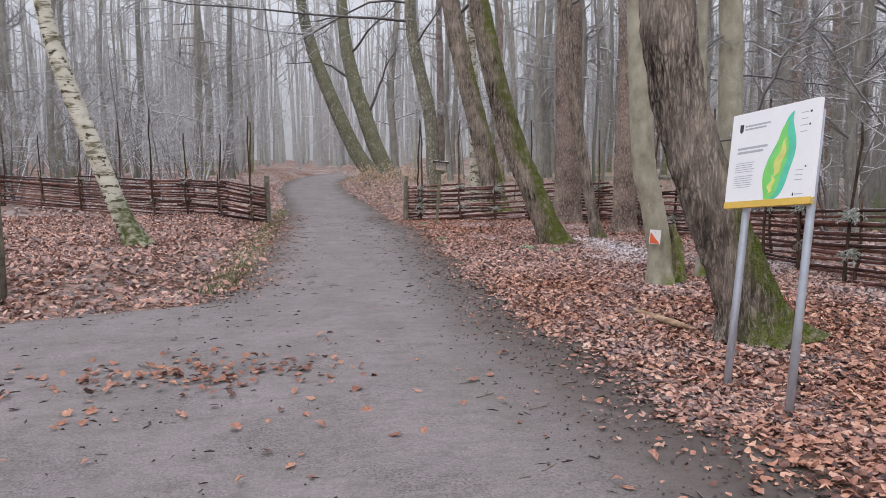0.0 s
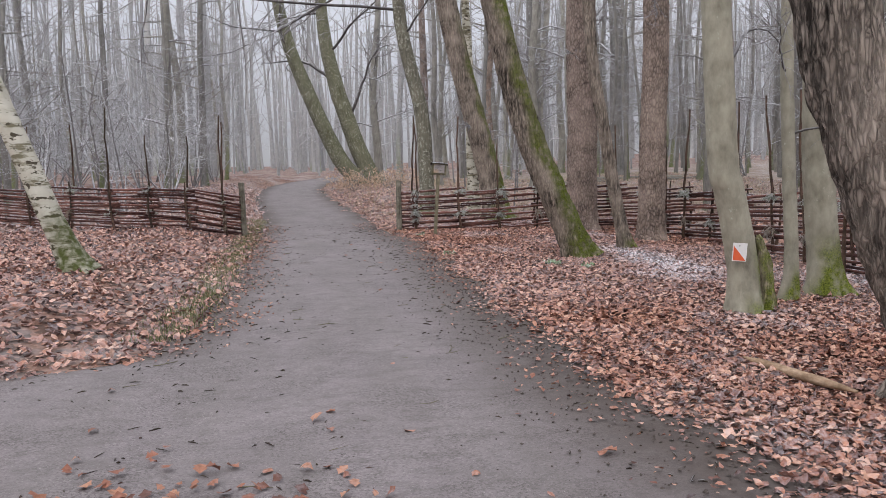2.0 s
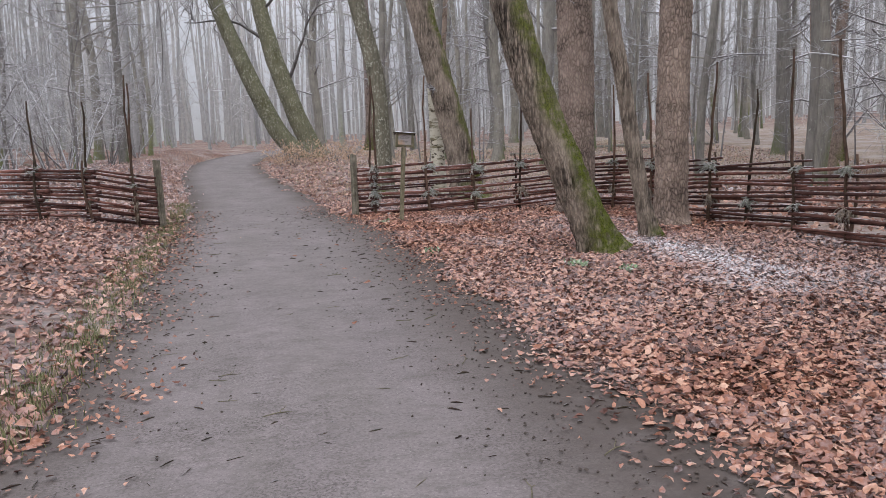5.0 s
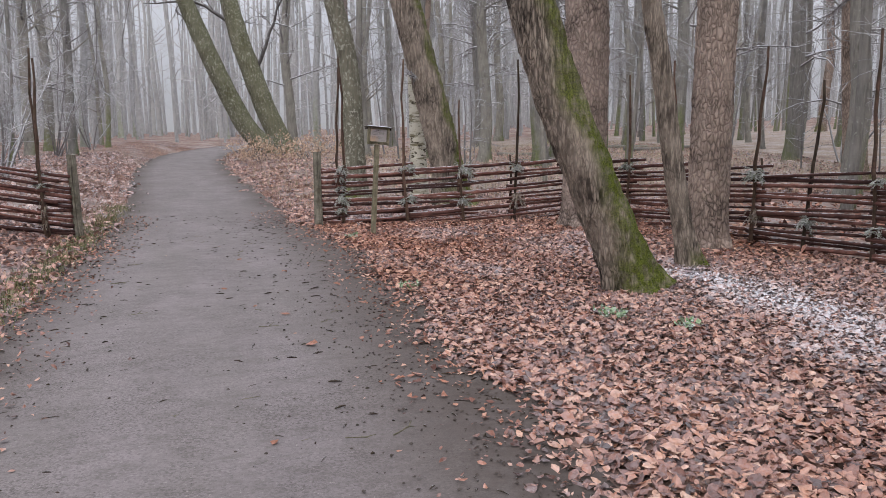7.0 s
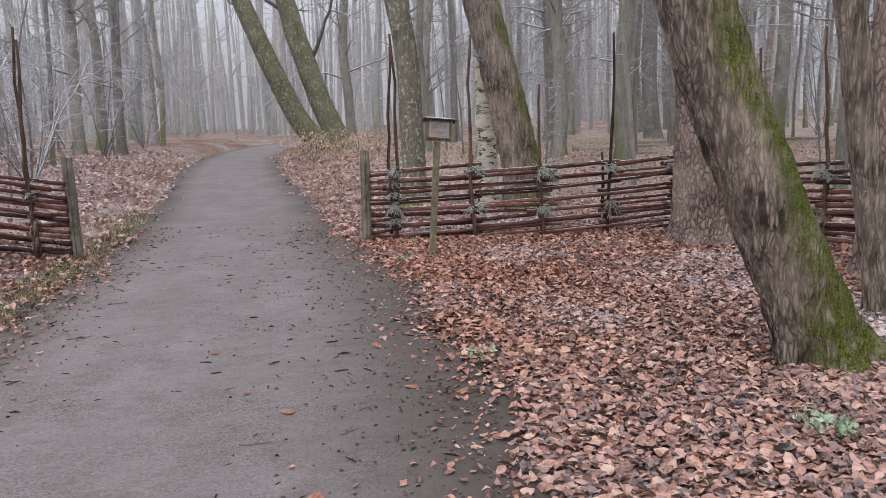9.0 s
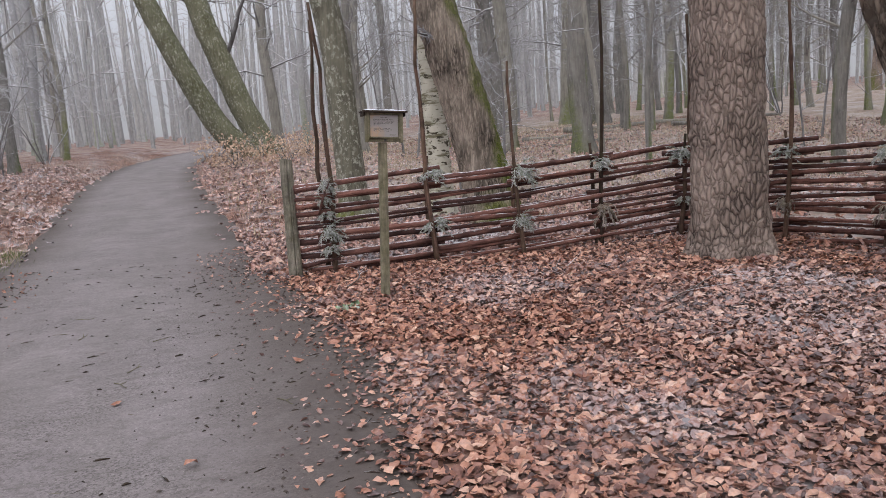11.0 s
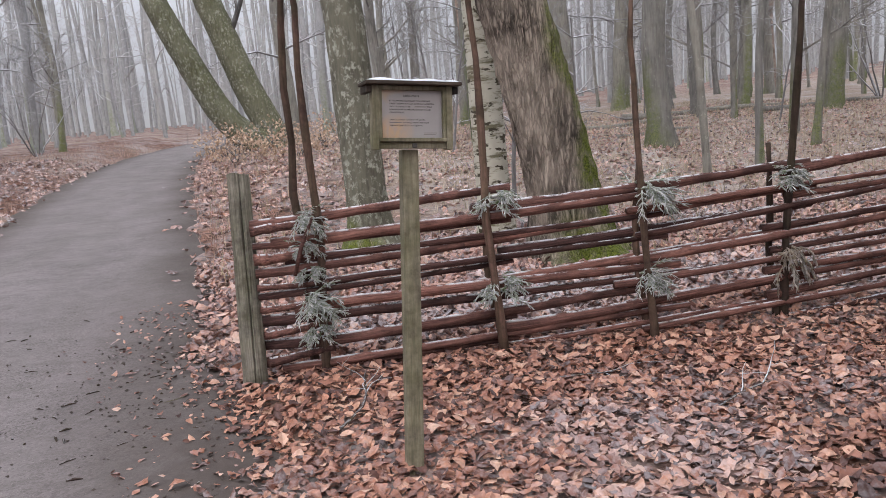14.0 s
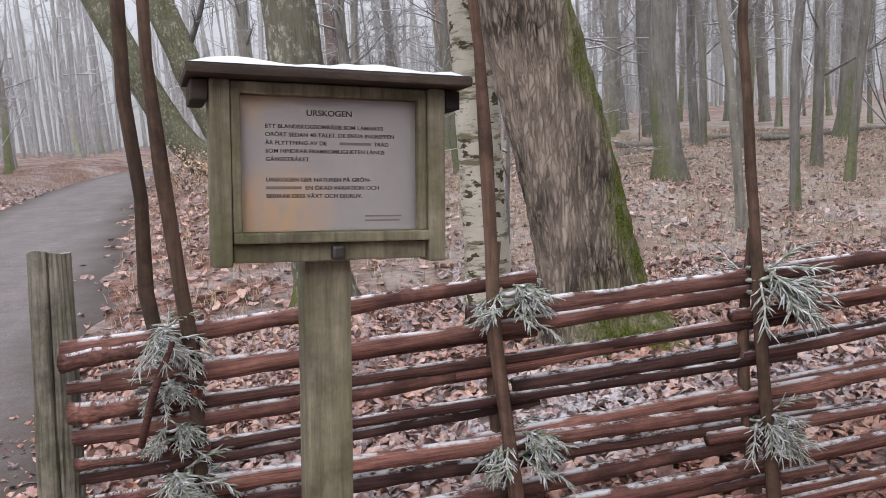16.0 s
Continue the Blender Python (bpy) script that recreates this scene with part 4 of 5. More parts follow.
def fence(label, line, height, seed, slope):
    """A wattle fence along (x, y) stake places: woven rails between paired stakes, bound with spruce."""
    g = np.random.default_rng(seed)
    ob = thing("wattle_fence", pose(0, 0, 0), label, "fence")
    P = [Vector((x, y, gz(x, y))) for x, y in line]
    for i, p in enumerate(P[1:], 1):
        d = (P[min(i + 1, len(P) - 1)] - P[i - 1]).to_2d().normalized()
        nrm = Vector((d.y, -d.x, 0))
        yaw = math.degrees(math.atan2(d.y, d.x))
        for s in (-1, 1):
            tall = s > 0 and (g.random() < .85 or i < 6)
            k = int(g.choice([0, 1, 2, 4])) if tall else 3
            if i == 1:
                k = 1 if s > 0 else 4
            q = p + nrm * (.038 * s) + Vector((d.x, d.y, 0)) * g.uniform(-.03, .03)
            part("stake", STAKES[k], ob, at=pose(*q, g.normal(0, 1.2), g.normal(0, 1.5), g.uniform(0, 360)) @ Matrix.Diagonal((1, 1, 1 if k != 3 else height / 1.1, 1)))
        levels = (height - .06, height * .78, height * .62, height * .46, height * .26) if i == 1 else (height - .05, height * .42)
        for n, h in enumerate(levels):
            if g.random() < .9 or i < 4:
                k = int(g.integers(0, 3)) if n < (2 if i == 1 else 1) else int(g.integers(1, 6))
                part("tie", TIES[k], ob, at=pose(*(p + Vector((0, 0, h)) + nrm * .02), 0, 0, yaw + g.uniform(-25, 25)) @ Matrix.Scale(g.uniform(.7, 1.1) * (.8 if i == 1 else 1), 4))
    n_lev = 13
    for lev in range(n_lev):
        h = .05 + (height - .09) * lev / (n_lev - 1)
        i = 0
        while i < len(P) - 1:
            e = min(i + (1 if i == 0 and lev % 2 else 2), len(P) - 1)
            u, v = P[i], P[e]
            w = v - u
            bow = ((P[i + 1] - u) - w * ((P[i + 1] - u).dot(w) / w.length_squared)).length if e > i + 1 else 0
            if bow > .07:
                e = i + 1
                v = P[e]
                w = v - u
            nrm = Vector((w.y, -w.x, 0)).normalized()
            rise = (g.normal(0, .022) + (.03 if lev % 3 == 0 else 0)) * min(1, w.length / 1.8) + slope * w.length * (.35 if i == 0 else 1)
            over = g.uniform(.12, .5) if i else .1
            side = .014 * (1 if (i + lev) % 2 else -1)
            c = (u + v) / 2 + w.normalized() * (g.uniform(.0, .1) if i else .05) + Vector((0, 0, h + g.normal(0, .014))) + nrm * (side + g.normal(0, .005))
            yaw, pitch = math.degrees(math.atan2(w.y, w.x)), -math.degrees(math.asin((w.z + rise) / w.length))
            th = g.uniform(.72, 1.3) * (1.1 if lev == n_lev - 1 else 1)
            part("rail", RAILS[int(g.integers(0, 10))], ob, at=pose(*c, 0, pitch, yaw) @ Matrix.Diagonal((w.length + over, th, th, 1)))
            i = e
    return ob


RIGHT_LINE = [(2.66, 19.92), (2.95, 19.89), (4.02, 19.78), (4.9, 19.65), (5.8, 19.54), (6.7, 19.36), (7.3, 18.5), (7.5, 17.5), (7.55, 16.6), (7.55, 15.8), (7.6, 14.95), (7.55, 13.95), (7.4, 12.9),
              (7.2, 11.8), (6.95, 10.7), (6.75, 9.6), (6.7, 8.5), (6.75, 7.4), (6.8, 6.2), (6.9, 5.0)]
LEFT_LINE = [(-.92, 19.78), (-1.25, 19.62), (-1.95, 19.45), (-2.75, 19.6), (-3.6, 20.05), (-4.65, 20.8), (-5.7, 21.65), (-7.0, 22.8), (-8.5, 24.2), (-10, 25.6), (-11.6, 27)]
right_fence = fence("woven fence of reddish-brown poles tied with frosted spruce", RIGHT_LINE, .955, 1, .05)
ge = Geo()
ge.tube([(0, 0, 0), (.05, 0, .15), (.12, -.01, .3)], (.011, .012, .009), 7, True)
part("loose_stick", ge.mesh("loose_stick", RAIL), right_fence, at=pose(2.86, 19.76, gz(2.86, 19.76) + .6))
fence("old woven pole fence on the leafy bank", LEFT_LINE, .92, 2, .012)


def gate_post(x, y, height, lean, seed):
    g = np.random.default_rng(seed)
    ob = thing("fence_post", pose(x, y, gz(x, y), lean[0], lean[1], 0), "weathered grey round fence post with a long drying crack", "post", "gate posts of the fence")
    seg, rows = 88, 30
    ang, h = np.linspace(0, 2 * math.pi, seg + 1)[:-1], np.linspace(-.15, height, rows)
    A, H = np.meshgrid(ang, h)
    crack = np.exp(-((A - 4.75 - .04 * np.sin(H * 5)) / .07) ** 2)
    R = .055 * (1.12 - .12 * H / height) + .002 * np.sin(A * 9 + 3 * np.sin(H * 4)) + .0012 * np.sin(A * 23 + 2 * np.sin(H * 6)) - .016 * crack + .006 * np.sin(A * 2 + seed)
    v = np.stack([R * np.cos(A), R * np.sin(A), H + .006 * np.sin(A * 2) * (H > height - .01)], -1).reshape(-1, 3)
    i = np.arange(rows * seg).reshape(rows, seg)
    j = np.roll(i, -1, 1)
    f = np.stack([i[:-1], j[:-1], j[1:], i[1:]], -1).reshape(-1, 4)
    me = bpy.data.meshes.new("post")
    me.from_pydata(v.tolist(), [], f.tolist() + [tuple(i[-1].tolist())])
    me.materials.append(POST)
    part("post", me, ob)
    return ob


gate_post(2.585, 19.84, 1.18, (-13, 2.6), 1)
gate_post(-.87, 19.8, 1.2, (0, -.8), 2)


# ---- the wooden plaque on its post ----
def lettering(text, size, mat, parent, at, align="LEFT"):
    cu = bpy.data.curves.new("lettering", "FONT")
    cu.body, cu.size, cu.align_x, cu.extrude = text, size, align, .0003
    cu.offset = size * .014
    cu.materials.append(mat)
    return part("lettering", cu, parent, at=at)


def plaque_sign():
    x, y = 3.15, 18.44
    ob = thing("notice_board", pose(x, y, gz(x, y), -4, 5.2, 3.5), "wooden notice box with snowy roof and engraved plate on post", "sign")
    part("post", bevelled("post", BOXWOOD, (.067, .055, 1.46), .006, (0, .02, .563)), ob, "greenish weathered square post")
    zc = 1.415
    box = Matrix.Translation((0, 0, zc)) @ Matrix.Diagonal((.965, .92, .875, 1)) @ Matrix.Translation((0, 0, -zc))
    part("back_board", bevelled("back_board", BOXWOOD, (.3, .016, .25), .003, (0, -.018, zc)), ob)
    for sx in (-1, 1):
        part("side_board", bevelled("side_board", BOXWOOD, (.027, .05, .275), .004, (sx * .1515, -.035, zc - .005)), ob)
        part("inner_strip", bevelled("inner_strip", BOXWOOD, (.013, .018, .215), .003, (sx * .131, -.047, zc + .015)), ob)
        part("roof_bracket", bevelled("roof_bracket", DARKROOF, (.022, .1, .03), .003, (sx * .177, -.01, zc + .115)), ob)
    part("top_board", bevelled("top_board", BOXWOOD, (.274, .03, .018), .003, (0, -.04, zc + .122)), ob)
    part("ledge", bevelled("ledge", BOXWOOD, (.274, .036, .016), .003, (0, -.05, zc - .1)), ob, "pale ledge under the plate")
    part("bottom_board", bevelled("bottom_board", BOXWOOD, (.274, .03, .028), .003, (0, -.036, zc - .123)), ob)
    part("roof", bevelled("roof", DARKROOF, (.39, .15, .015), .004, (0, -.02, zc + .1405)), ob, "dark roof board")
    bm = bmesh.new()
    bmesh.ops.create_grid(bm, x_segments=40, y_segments=14, size=.5)
    for v in bm.verts:
        e = min(.5 - abs(v.co.x), .5 - abs(v.co.y))
        px_, py_ = v.co.x * .388, v.co.y * .148 - .02
        v.co = Vector((px_, py_, zc + .1485 + min(e * 12, 1) * (.0095 + .003 * math.sin(px_ * 33) * math.sin(py_ * 55) + .0015 * math.sin(px_ * 97 + 2 * math.sin(px_ * 31)))))
    me = bpy.data.meshes.new("snow")
    bm.to_mesh(me)
    bm.free()
    me.materials.append(SNOW)
    me.shade_smooth()
    part("snow", me, ob, "thin layer of snow")
    part("bolt", bevelled("bolt", IRON, (.02, .012, .022), .005, (.005, -.055, zc - .124)), ob, "dark iron bolt head")
    plate = part("plate", bevelled("plate", PLAQUE, (.262, .004, .208), .0015, (0, -.03, zc + .012)), ob, "worn bronze-coloured engraved plate")
    rows = [("URSKOGEN", .0125, .0, .074, "CENTER"), ("ETT BLANDSKOGSOMR\u00c5DE SOM L\u00c4MNATS", .0086, -.09, .054, "LEFT"), ("OR\u00d6RT SEDAN 40-TALET. DE ENDA INGREPPEN", .0086, -.09, .0415, "LEFT"),
            ("\u00c4R FLYTTNING AV DE", .0086, -.09, .029, "LEFT"), ("TR\u00c4D", .0086, .064, .029, "LEFT"), ("SOM HINDRAR FRAMKOMLIGHETEN L\u00c4NGS", .0086, -.09, .0165, "LEFT"),
            ("G\u00c5NGSTR\u00c5KET.", .0086, -.09, .004, "LEFT"), ("URSKOGEN GER NATUREN P\u00c5 GR\u00d6N-", .0086, -.09, -.027, "LEFT"),
            ("EN \u00d6KAD VARIATION OCH", .0086, -.036, -.0395, "LEFT"), ("BERIKAR DESS V\u00c4XT OCH DJURLIV.", .0086, -.09, -.052, "LEFT")]
    for text, size, dx, dz, al in rows:
        lettering(text, size, ENGRAVED, plate, pose(dx, -.0325, zc + .012 + dz, 90, 0, 0), al)
    for x0, x1, dz in ((.014, .06, .032), (-.09, -.041, -.0365), (.05, .105, -.081), (.05, .102, -.088)):
        ge = Geo()
        ge.box((x0, -.0328, zc + .012 + dz - (.0022 if dz > -.07 else .0012)), (x1, -.032, zc + .012 + dz + (.0022 if dz > -.07 else .0012)))
        part("worn_line", ge.mesh("worn_line", WORN, False), plate)
    for child in ob.children:
        if child.name.split(".")[0] != "post":
            child.matrix_basis = box


plaque_sign()


# ---- the map sign on two steel legs ----
def map_sign():
    d = Vector((.12, -.993, 0)).normalized()
    x, y = 2.70, 4.797
    yaw = math.degrees(math.atan2(d.y, d.x))
    ob = thing("information_sign", pose(x, y, gz(x, y)) @ pose(0, 0, 0, -7, 8.7, 0) @ pose(0, 0, 0, 0, 0, yaw), "white information board with a green map on two steel legs", "sign")
    for px_ in (.16, .74):
        ge = Geo()
        ge.tube([(px_, .03, -.25), (px_, .03, .6), (px_, .03, 1.3), (px_, .03, 1.79)], (.026,) * 4, 16, True)
        part("leg", ge.mesh("leg", STEEL), ob, "galvanised steel tube leg")
    W, z0, z1 = .79, 1.2, 1.85
    part("board", bevelled("board", WHITE, (W, .03, z1 - z0), .004, (W / 2, -.014, (z0 + z1) / 2)), ob, "white board")
    part("band", bevelled("band", YELLOW, (W, .034, .045), .002, (W / 2, -.015, z0 + .02)), ob, "yellow band along the lower edge")

    def flat(name, pts, mat, lift):
        bm = bmesh.new()
        top = [bm.verts.new((u * 1.197, -.0295 - lift, w + .013)) for u, w in pts]
        bm.faces.new(top)
        me = bpy.data.meshes.new(name)
        bm.to_mesh(me)
        bm.free()
        me.materials.append(mat)
        return part(name, me, ob)

    def drop(cx, cz, w, h, lean, fat=1.0, n=36):
        out = []
        for i in range(n):
            q = 2 * math.pi * i / n
            v = math.sin(q)
            k = (1 - .62 * smooth_step(-.2, 1.0, v)) * fat
            out.append((cx + w * math.cos(q) * float(k) + lean * v + .008 * math.sin(q * 5), cz + h * v))
        return out

    flat("map_water", drop(.425, 1.50, .1, .285, .055), MAP_TEAL, .0006)
    flat("map_land", drop(.395, 1.475, .075, .255, .055), MAP_GREEN, .0012)
    flat("map_field", drop(.42, 1.50, .03, .12, .03), MAP_YELLOW, .0018)
    flat("map_field", drop(.37, 1.33, .02, .06, .015), MAP_YELLOW, .0018)
    bars = [(.115, 1.742, .2, .012, GREYPRINT), (.115, 1.72, .17, .012, GREYPRINT), (.07, 1.59, .24, .016, GREYPRINT), (.07, 1.562, .21, .016, GREYPRINT)]
    bars += [(.065, 1.49 - .015 * i, .16 - .012 * (i % 3), .004, GREYPRINT) for i in range(5)] + [(.065, 1.4 - .015 * i, .15 - .014 * (i % 2), .004, GREYPRINT) for i in range(6)]
    bars += [(.54, z, .05, .005, GREYPRINT) for z in (1.76, 1.72, 1.68, 1.64, 1.4, 1.37, 1.34)] + [(.6, 1.76, .014, .014, BLACK), (.6, 1.68, .012, .012, BLACK), (.6, 1.42, .01, .012, BLACK), (.53, 1.25, .01, .02, BLACK), (.545, 1.25, .06, .006, GREYPRINT)]
    for u, w, lw, lh, mt in bars:
        flat("print_line", [(u, w - lh / 2), (u + lw, w - lh / 2), (u + lw, w + lh / 2), (u, w + lh / 2)], mt, .001)
    flat("crest", [(.07, 1.76), (.07, 1.715), (.085, 1.695), (.1, 1.715), (.1, 1.76)], BLACK, .001)


map_sign()


# ---- the course marker on the beech ----
def marker():
    x, y, z = 4.203, 8.822, .48
    ob = thing("course_marker", pose(x, y, z, 0, 4, -14), "red and white course marker tag nailed to the beech", "marker")
    part("tag", bevelled("tag", CARDWHITE, (.135, .006, .175), .002), ob, "white plastic tag")
    ge = Geo()
    ge.v.append(np.array([(-.06, -.0045, .06), (.06, -.0045, -.08), (.06, -.0045, .0), (-.06, -.0045, -.08)], float) * (1, 1, 1))
    ge.f = [(0, 3, 1)]
    ge.n = 4
    part("red_half", ge.mesh("red_half", RED, False), ob, "red-orange triangle")
    part("nail", bevelled("nail", IRON, (.01, .006, .01), .002, (-.005, -.004, .06)), ob)


marker()

# ---- old wooden pole at the edge of the side track ----
ge = Geo()
ge.tube([(0, 0, -.2), (.01, 0, .6), (0, 0, 1.5), (-.02, 0, 2.7)], (.075, .07, .066, .06), 14, True)
pole = thing("wooden_pole", pose(-3.13, 8.55, gz(-3.13, 8.55)), "mossy grey wooden pole standing by the side track", "post")
part("pole", ge.mesh("pole", POST), pole)


# ---- fallen leaves ----
def leaf_rows(kind):
    return {"oval": ((.35, .3), (.72, .22)), "broad": ((.16, .2), (.48, .33), (.82, .2)), "lobed": ((.14, .14), (.3, .36), (.42, .22), (.6, .36), (.8, .16))}[kind]


def leaf_cloud(name, kind, x, y, z, length, mat, tilt=.45, lift=.0, seed=0, rime=None):
    g = np.random.default_rng(seed)
    n = len(x)
    rows = leaf_rows(kind)
    tv = [(0, 0)] + [(s * w, v) for v, w in rows for s in (-1, 0, 1)] + [(0, 1)]
    last = len(tv) - 1
    tris = [(0, 2, 1), (0, 3, 2)]
    for r in range(len(rows) - 1):
        o, q = 1 + 3 * r, 4 + 3 * r
        for s in (0, 1):
            tris += [(o + s, o + s + 1, q + s + 1), (o + s, q + s + 1, q + s)]
    o = 1 + 3 * (len(rows) - 1)
    tris += [(o, o + 1, last), (o + 1, o + 2, last)]
    T = np.array(tv)
    u, v = T[:, 0][None] * g.uniform(.8, 1.25, (n, 1)), T[:, 1][None] - .5 + 0 * g.random((n, 1))
    w = g.normal(0, .35, (n, 1)) * np.abs(u) + g.normal(0, .5, (n, 1)) * v * v + g.normal(0, .18, (n, 1)) * u * v * 4
    L = np.stack([u, v, w], -1) * np.asarray(length)[:, None, None]
    a, b, c = g.uniform(0, 2 * math.pi, n), g.normal(0, tilt, n), g.normal(0, tilt, n)
    ca, sa, cb, sb, cc, sc = np.cos(a), np.sin(a), np.cos(b), np.sin(b), np.cos(c), np.sin(c)
    zero, one = np.zeros(n), np.ones(n)
    Rz = np.stack([ca, -sa, zero, sa, ca, zero, zero, zero, one], -1).reshape(n, 3, 3)
    Rx = np.stack([one, zero, zero, zero, cb, -sb, zero, sb, cb], -1).reshape(n, 3, 3)
    Ry = np.stack([cc, zero, sc, zero, one, zero, -sc, zero, cc], -1).reshape(n, 3, 3)
    P = np.einsum("nij,nkj->nki", Rz @ Rx @ Ry, L)
    P[..., 2] -= P[..., 2].min(1)[:, None]
    P += np.stack([x, y, z + lift], -1)[:, None]
    k = len(tv)
    f = (np.array(tris)[None] + (np.arange(n) * k)[:, None, None]).reshape(-1, 3)
    me = array_mesh(name, P.reshape(-1, 3), f, mat)
    if rime is not None:
        me.attributes.new("rime", "FLOAT", "POINT").data.foreach_set("value", np.repeat(rime, k).astype(np.float32))
    return me


def rime_at(x, y):
    """Where thin snow lies on the litter."""
    a = .75 * np.exp(-(((x - 5.5) / .45) ** 2 + ((y - 12.9) / 1.5) ** 2)) + .35 * np.exp(-(((x - 5.4) / 1.0) ** 2 + ((y - 16) / 1.5) ** 2))
    return np.clip(a + .3 * np.exp(-(((x - 6.4) / .8) ** 2 + ((y - 9.5) / 2.5) ** 2)) + .3 * np.exp(-(((y - 20.6) / .6) ** 2)), 0, 1) * (x > 2.8) + np.where(x < 0, .2, .22 * smooth_step(16, 13, y) * smooth_step(8.5, 11, y)) + .2 * (y > 20.2) + .15 * smooth_step(21, 23, y) + .3 * smooth_step(.55, .8, np.sin(x * 1.9 + .7 * y) * np.sin(y * 1.3 - .8 * x) + .2 * np.sin(7 * x + 5 * y)) * (x > 3.4)


def scatter(n, x0, x1, y0, y1, seed, weight=None, margin=.1):
    g = np.random.default_rng(seed)
    x, y = g.uniform(x0, x1, n), g.uniform(y0, y1, n)
    out = -inside_path(x, y)
    keep = g.random(n) < smooth_step(-.22 - margin, .3, out + g.normal(0, .1, n))
    if weight is not None:
        keep &= g.random(n) < weight(x, y)
    return x[keep], y[keep], g


def litter(name, label, n, box, size, seed, kind, tilt=.38, weight=None):
    x, y, g = scatter(n, *box, seed, weight)
    me = leaf_cloud(name, kind, x, y, ground_z(x, y) + g.uniform(0, .028, len(x)), g.uniform(*size, len(x)), LEAF, tilt, seed=seed, rime=rime_at(x, y))
    return tagged(new(name, me), label, "leaf litter", kind="stuff")


litter("leaf_litter", "deep litter of brown and orange fallen leaves", 78000, (1.9, 7.7, 1.5, 20), (.036, .08), 1, "broad", .26, lambda x, y: np.where(x > 5.6, .6, 1.0))
litter("leaf_litter", "dark old leaves under the fresh litter", 34000, (1.9, 7.7, 1.5, 20), (.034, .07), 7, "oval", .2)
litter("leaf_litter", "broken fragments of brown leaves in the litter", 45000, (2.0, 7.0, 6, 19.8), (.014, .036), 12, "oval", .5)
litter("leaf_litter", "curled lobed leaves in the litter, some rimed", 9000, (1.9, 7.0, 1.5, 19.5), (.045, .09), 2, "lobed", .33)
litter("leaf_litter", "rimed red-brown leaves on the bank", 27000, (-9, -.4, 7.2, 20.5), (.05, .1), 3, "oval")
litter("leaf_litter", "red-brown leaves along the path beyond the fence", 20000, (-8, 11, 20, 42), (.08, .14), 4, "oval", .35,
       lambda x, y: np.where(inside_path(x, y) > -3.5, 1.0, .45))
litter("leaf_litter", "small curled leaves and frost just behind the fence", 30000, (2.2, 9.5, 19.9, 23.6), (.045, .085), 6, "oval", .4)
litter("leaf_litter", "brown leaves and frost on the open woodland floor", 20000, (5.5, 19, 22, 38), (.05, .09), 10, "oval", .35)
litter("leaf_litter", "sparse leaves on the open ground", 5000, (7.2, 14, 4, 22), (.08, .15), 5, "oval")

# the small heap of leaves blown together on the gravel
g = np.random.default_rng(8)
n = 230
x, y = g.normal(-.85, .5, n), 5.45 + g.normal(0, .22, n)
x[:70], y[:70] = g.normal(-1.2, 1.2, 70), g.normal(5.0, .8, 70)
z = np.array([path_z(a, b) for a, b in zip(x, y)]) + g.uniform(.0, .014, n)
tagged(new("leaf_heap", leaf_cloud("leaf_heap", "lobed", x, y, z, g.uniform(.045, .09, n), ORANGE_LEAF, .28, seed=9)), "orange-brown leaves blown together on the gravel", "leaf litter", kind="stuff")

# single leaves on the path
protos = [leaf_cloud("fallen_leaf", "lobed" if i % 2 else "oval", np.zeros(1), np.zeros(1), np.zeros(1), np.array([.065 + .007 * i]), ORANGE_LEAF if i % 3 else LEAF, .2, seed=300 + i) for i in range(8)]
x, y, g = scatter(42000, -3, 3.4, 1.5, 22, 21, lambda x, y: np.exp(-((inside_path(x, y) - .15) / .42) ** 2), 1.5)
tagged(new("leaf_crumbs", leaf_cloud("leaf_crumbs", "oval", x, y, ground_z(x, y) + .05 * smooth_step(-.35, .35, inside_path(x, y)) - .02, g.uniform(.012, .055, len(x)), LEAF, .3, seed=22)),
       "broken brown leaf crumbs along the path edges", "leaf litter", kind="stuff")
g = np.random.default_rng(14)
for i in range(150):
    while True:
        x, y = g.uniform(-2.6, 2.6), g.uniform(1.5, 20)
        if inside_path(x, y) > .1 and (g.random() < .15 or inside_path(x, y) < .6 or y < 6):
            break
    ob = new("fallen_leaf", protos[i % 8])
    ob.matrix_basis = pose(x, y, path_z(x, y) + .003, 0, 0, g.uniform(0, 360)) @ Matrix.Scale(g.uniform(.6, 1.0), 4)
    tagged(ob, "single fallen brown leaf on the gravel", "leaf", "leaves on the path")


# ---- twigs, stones, plants ----
def twig_mesh(seed, r=.004):
    g = np.random.default_rng(seed)
    ge = Geo()
    L = limb_line((-.5, 0, .006), (1, 0, 0), 1.0, 6, .2, 0, g)
    L[:, 2] = np.abs(L[:, 2]) * .2 + .02
    ge.tube(L, np.linspace(.022, .012, 7), 5, True)
    if seed % 2:
        S = limb_line(L[3], (.7, .7, .1), .3, 3, .2, 0, g)
        S[:, 2] = np.abs(S[:, 2])
        ge.tube(S, np.linspace(.018, .008, 4), 4)
    return ge.mesh("twig", BOXWOOD)


TWIGS = [twig_mesh(200 + i) for i in range(6)]
for i in range(110):
    while True:
        x, y = g.uniform(-2.4, 2.7), g.uniform(1.6, 20)
        if inside_path(x, y) > -.1:
            break
    ob = new("twig", TWIGS[i % 6])
    s = g.uniform(.05, .19)
    ob.matrix_basis = pose(x, y, path_z(x, y), 0, 0, g.uniform(-50, 50)) @ Matrix.Scale(s, 4)
    tagged(ob, "small dark twig lying on the gravel", "twig", "twigs on the path")

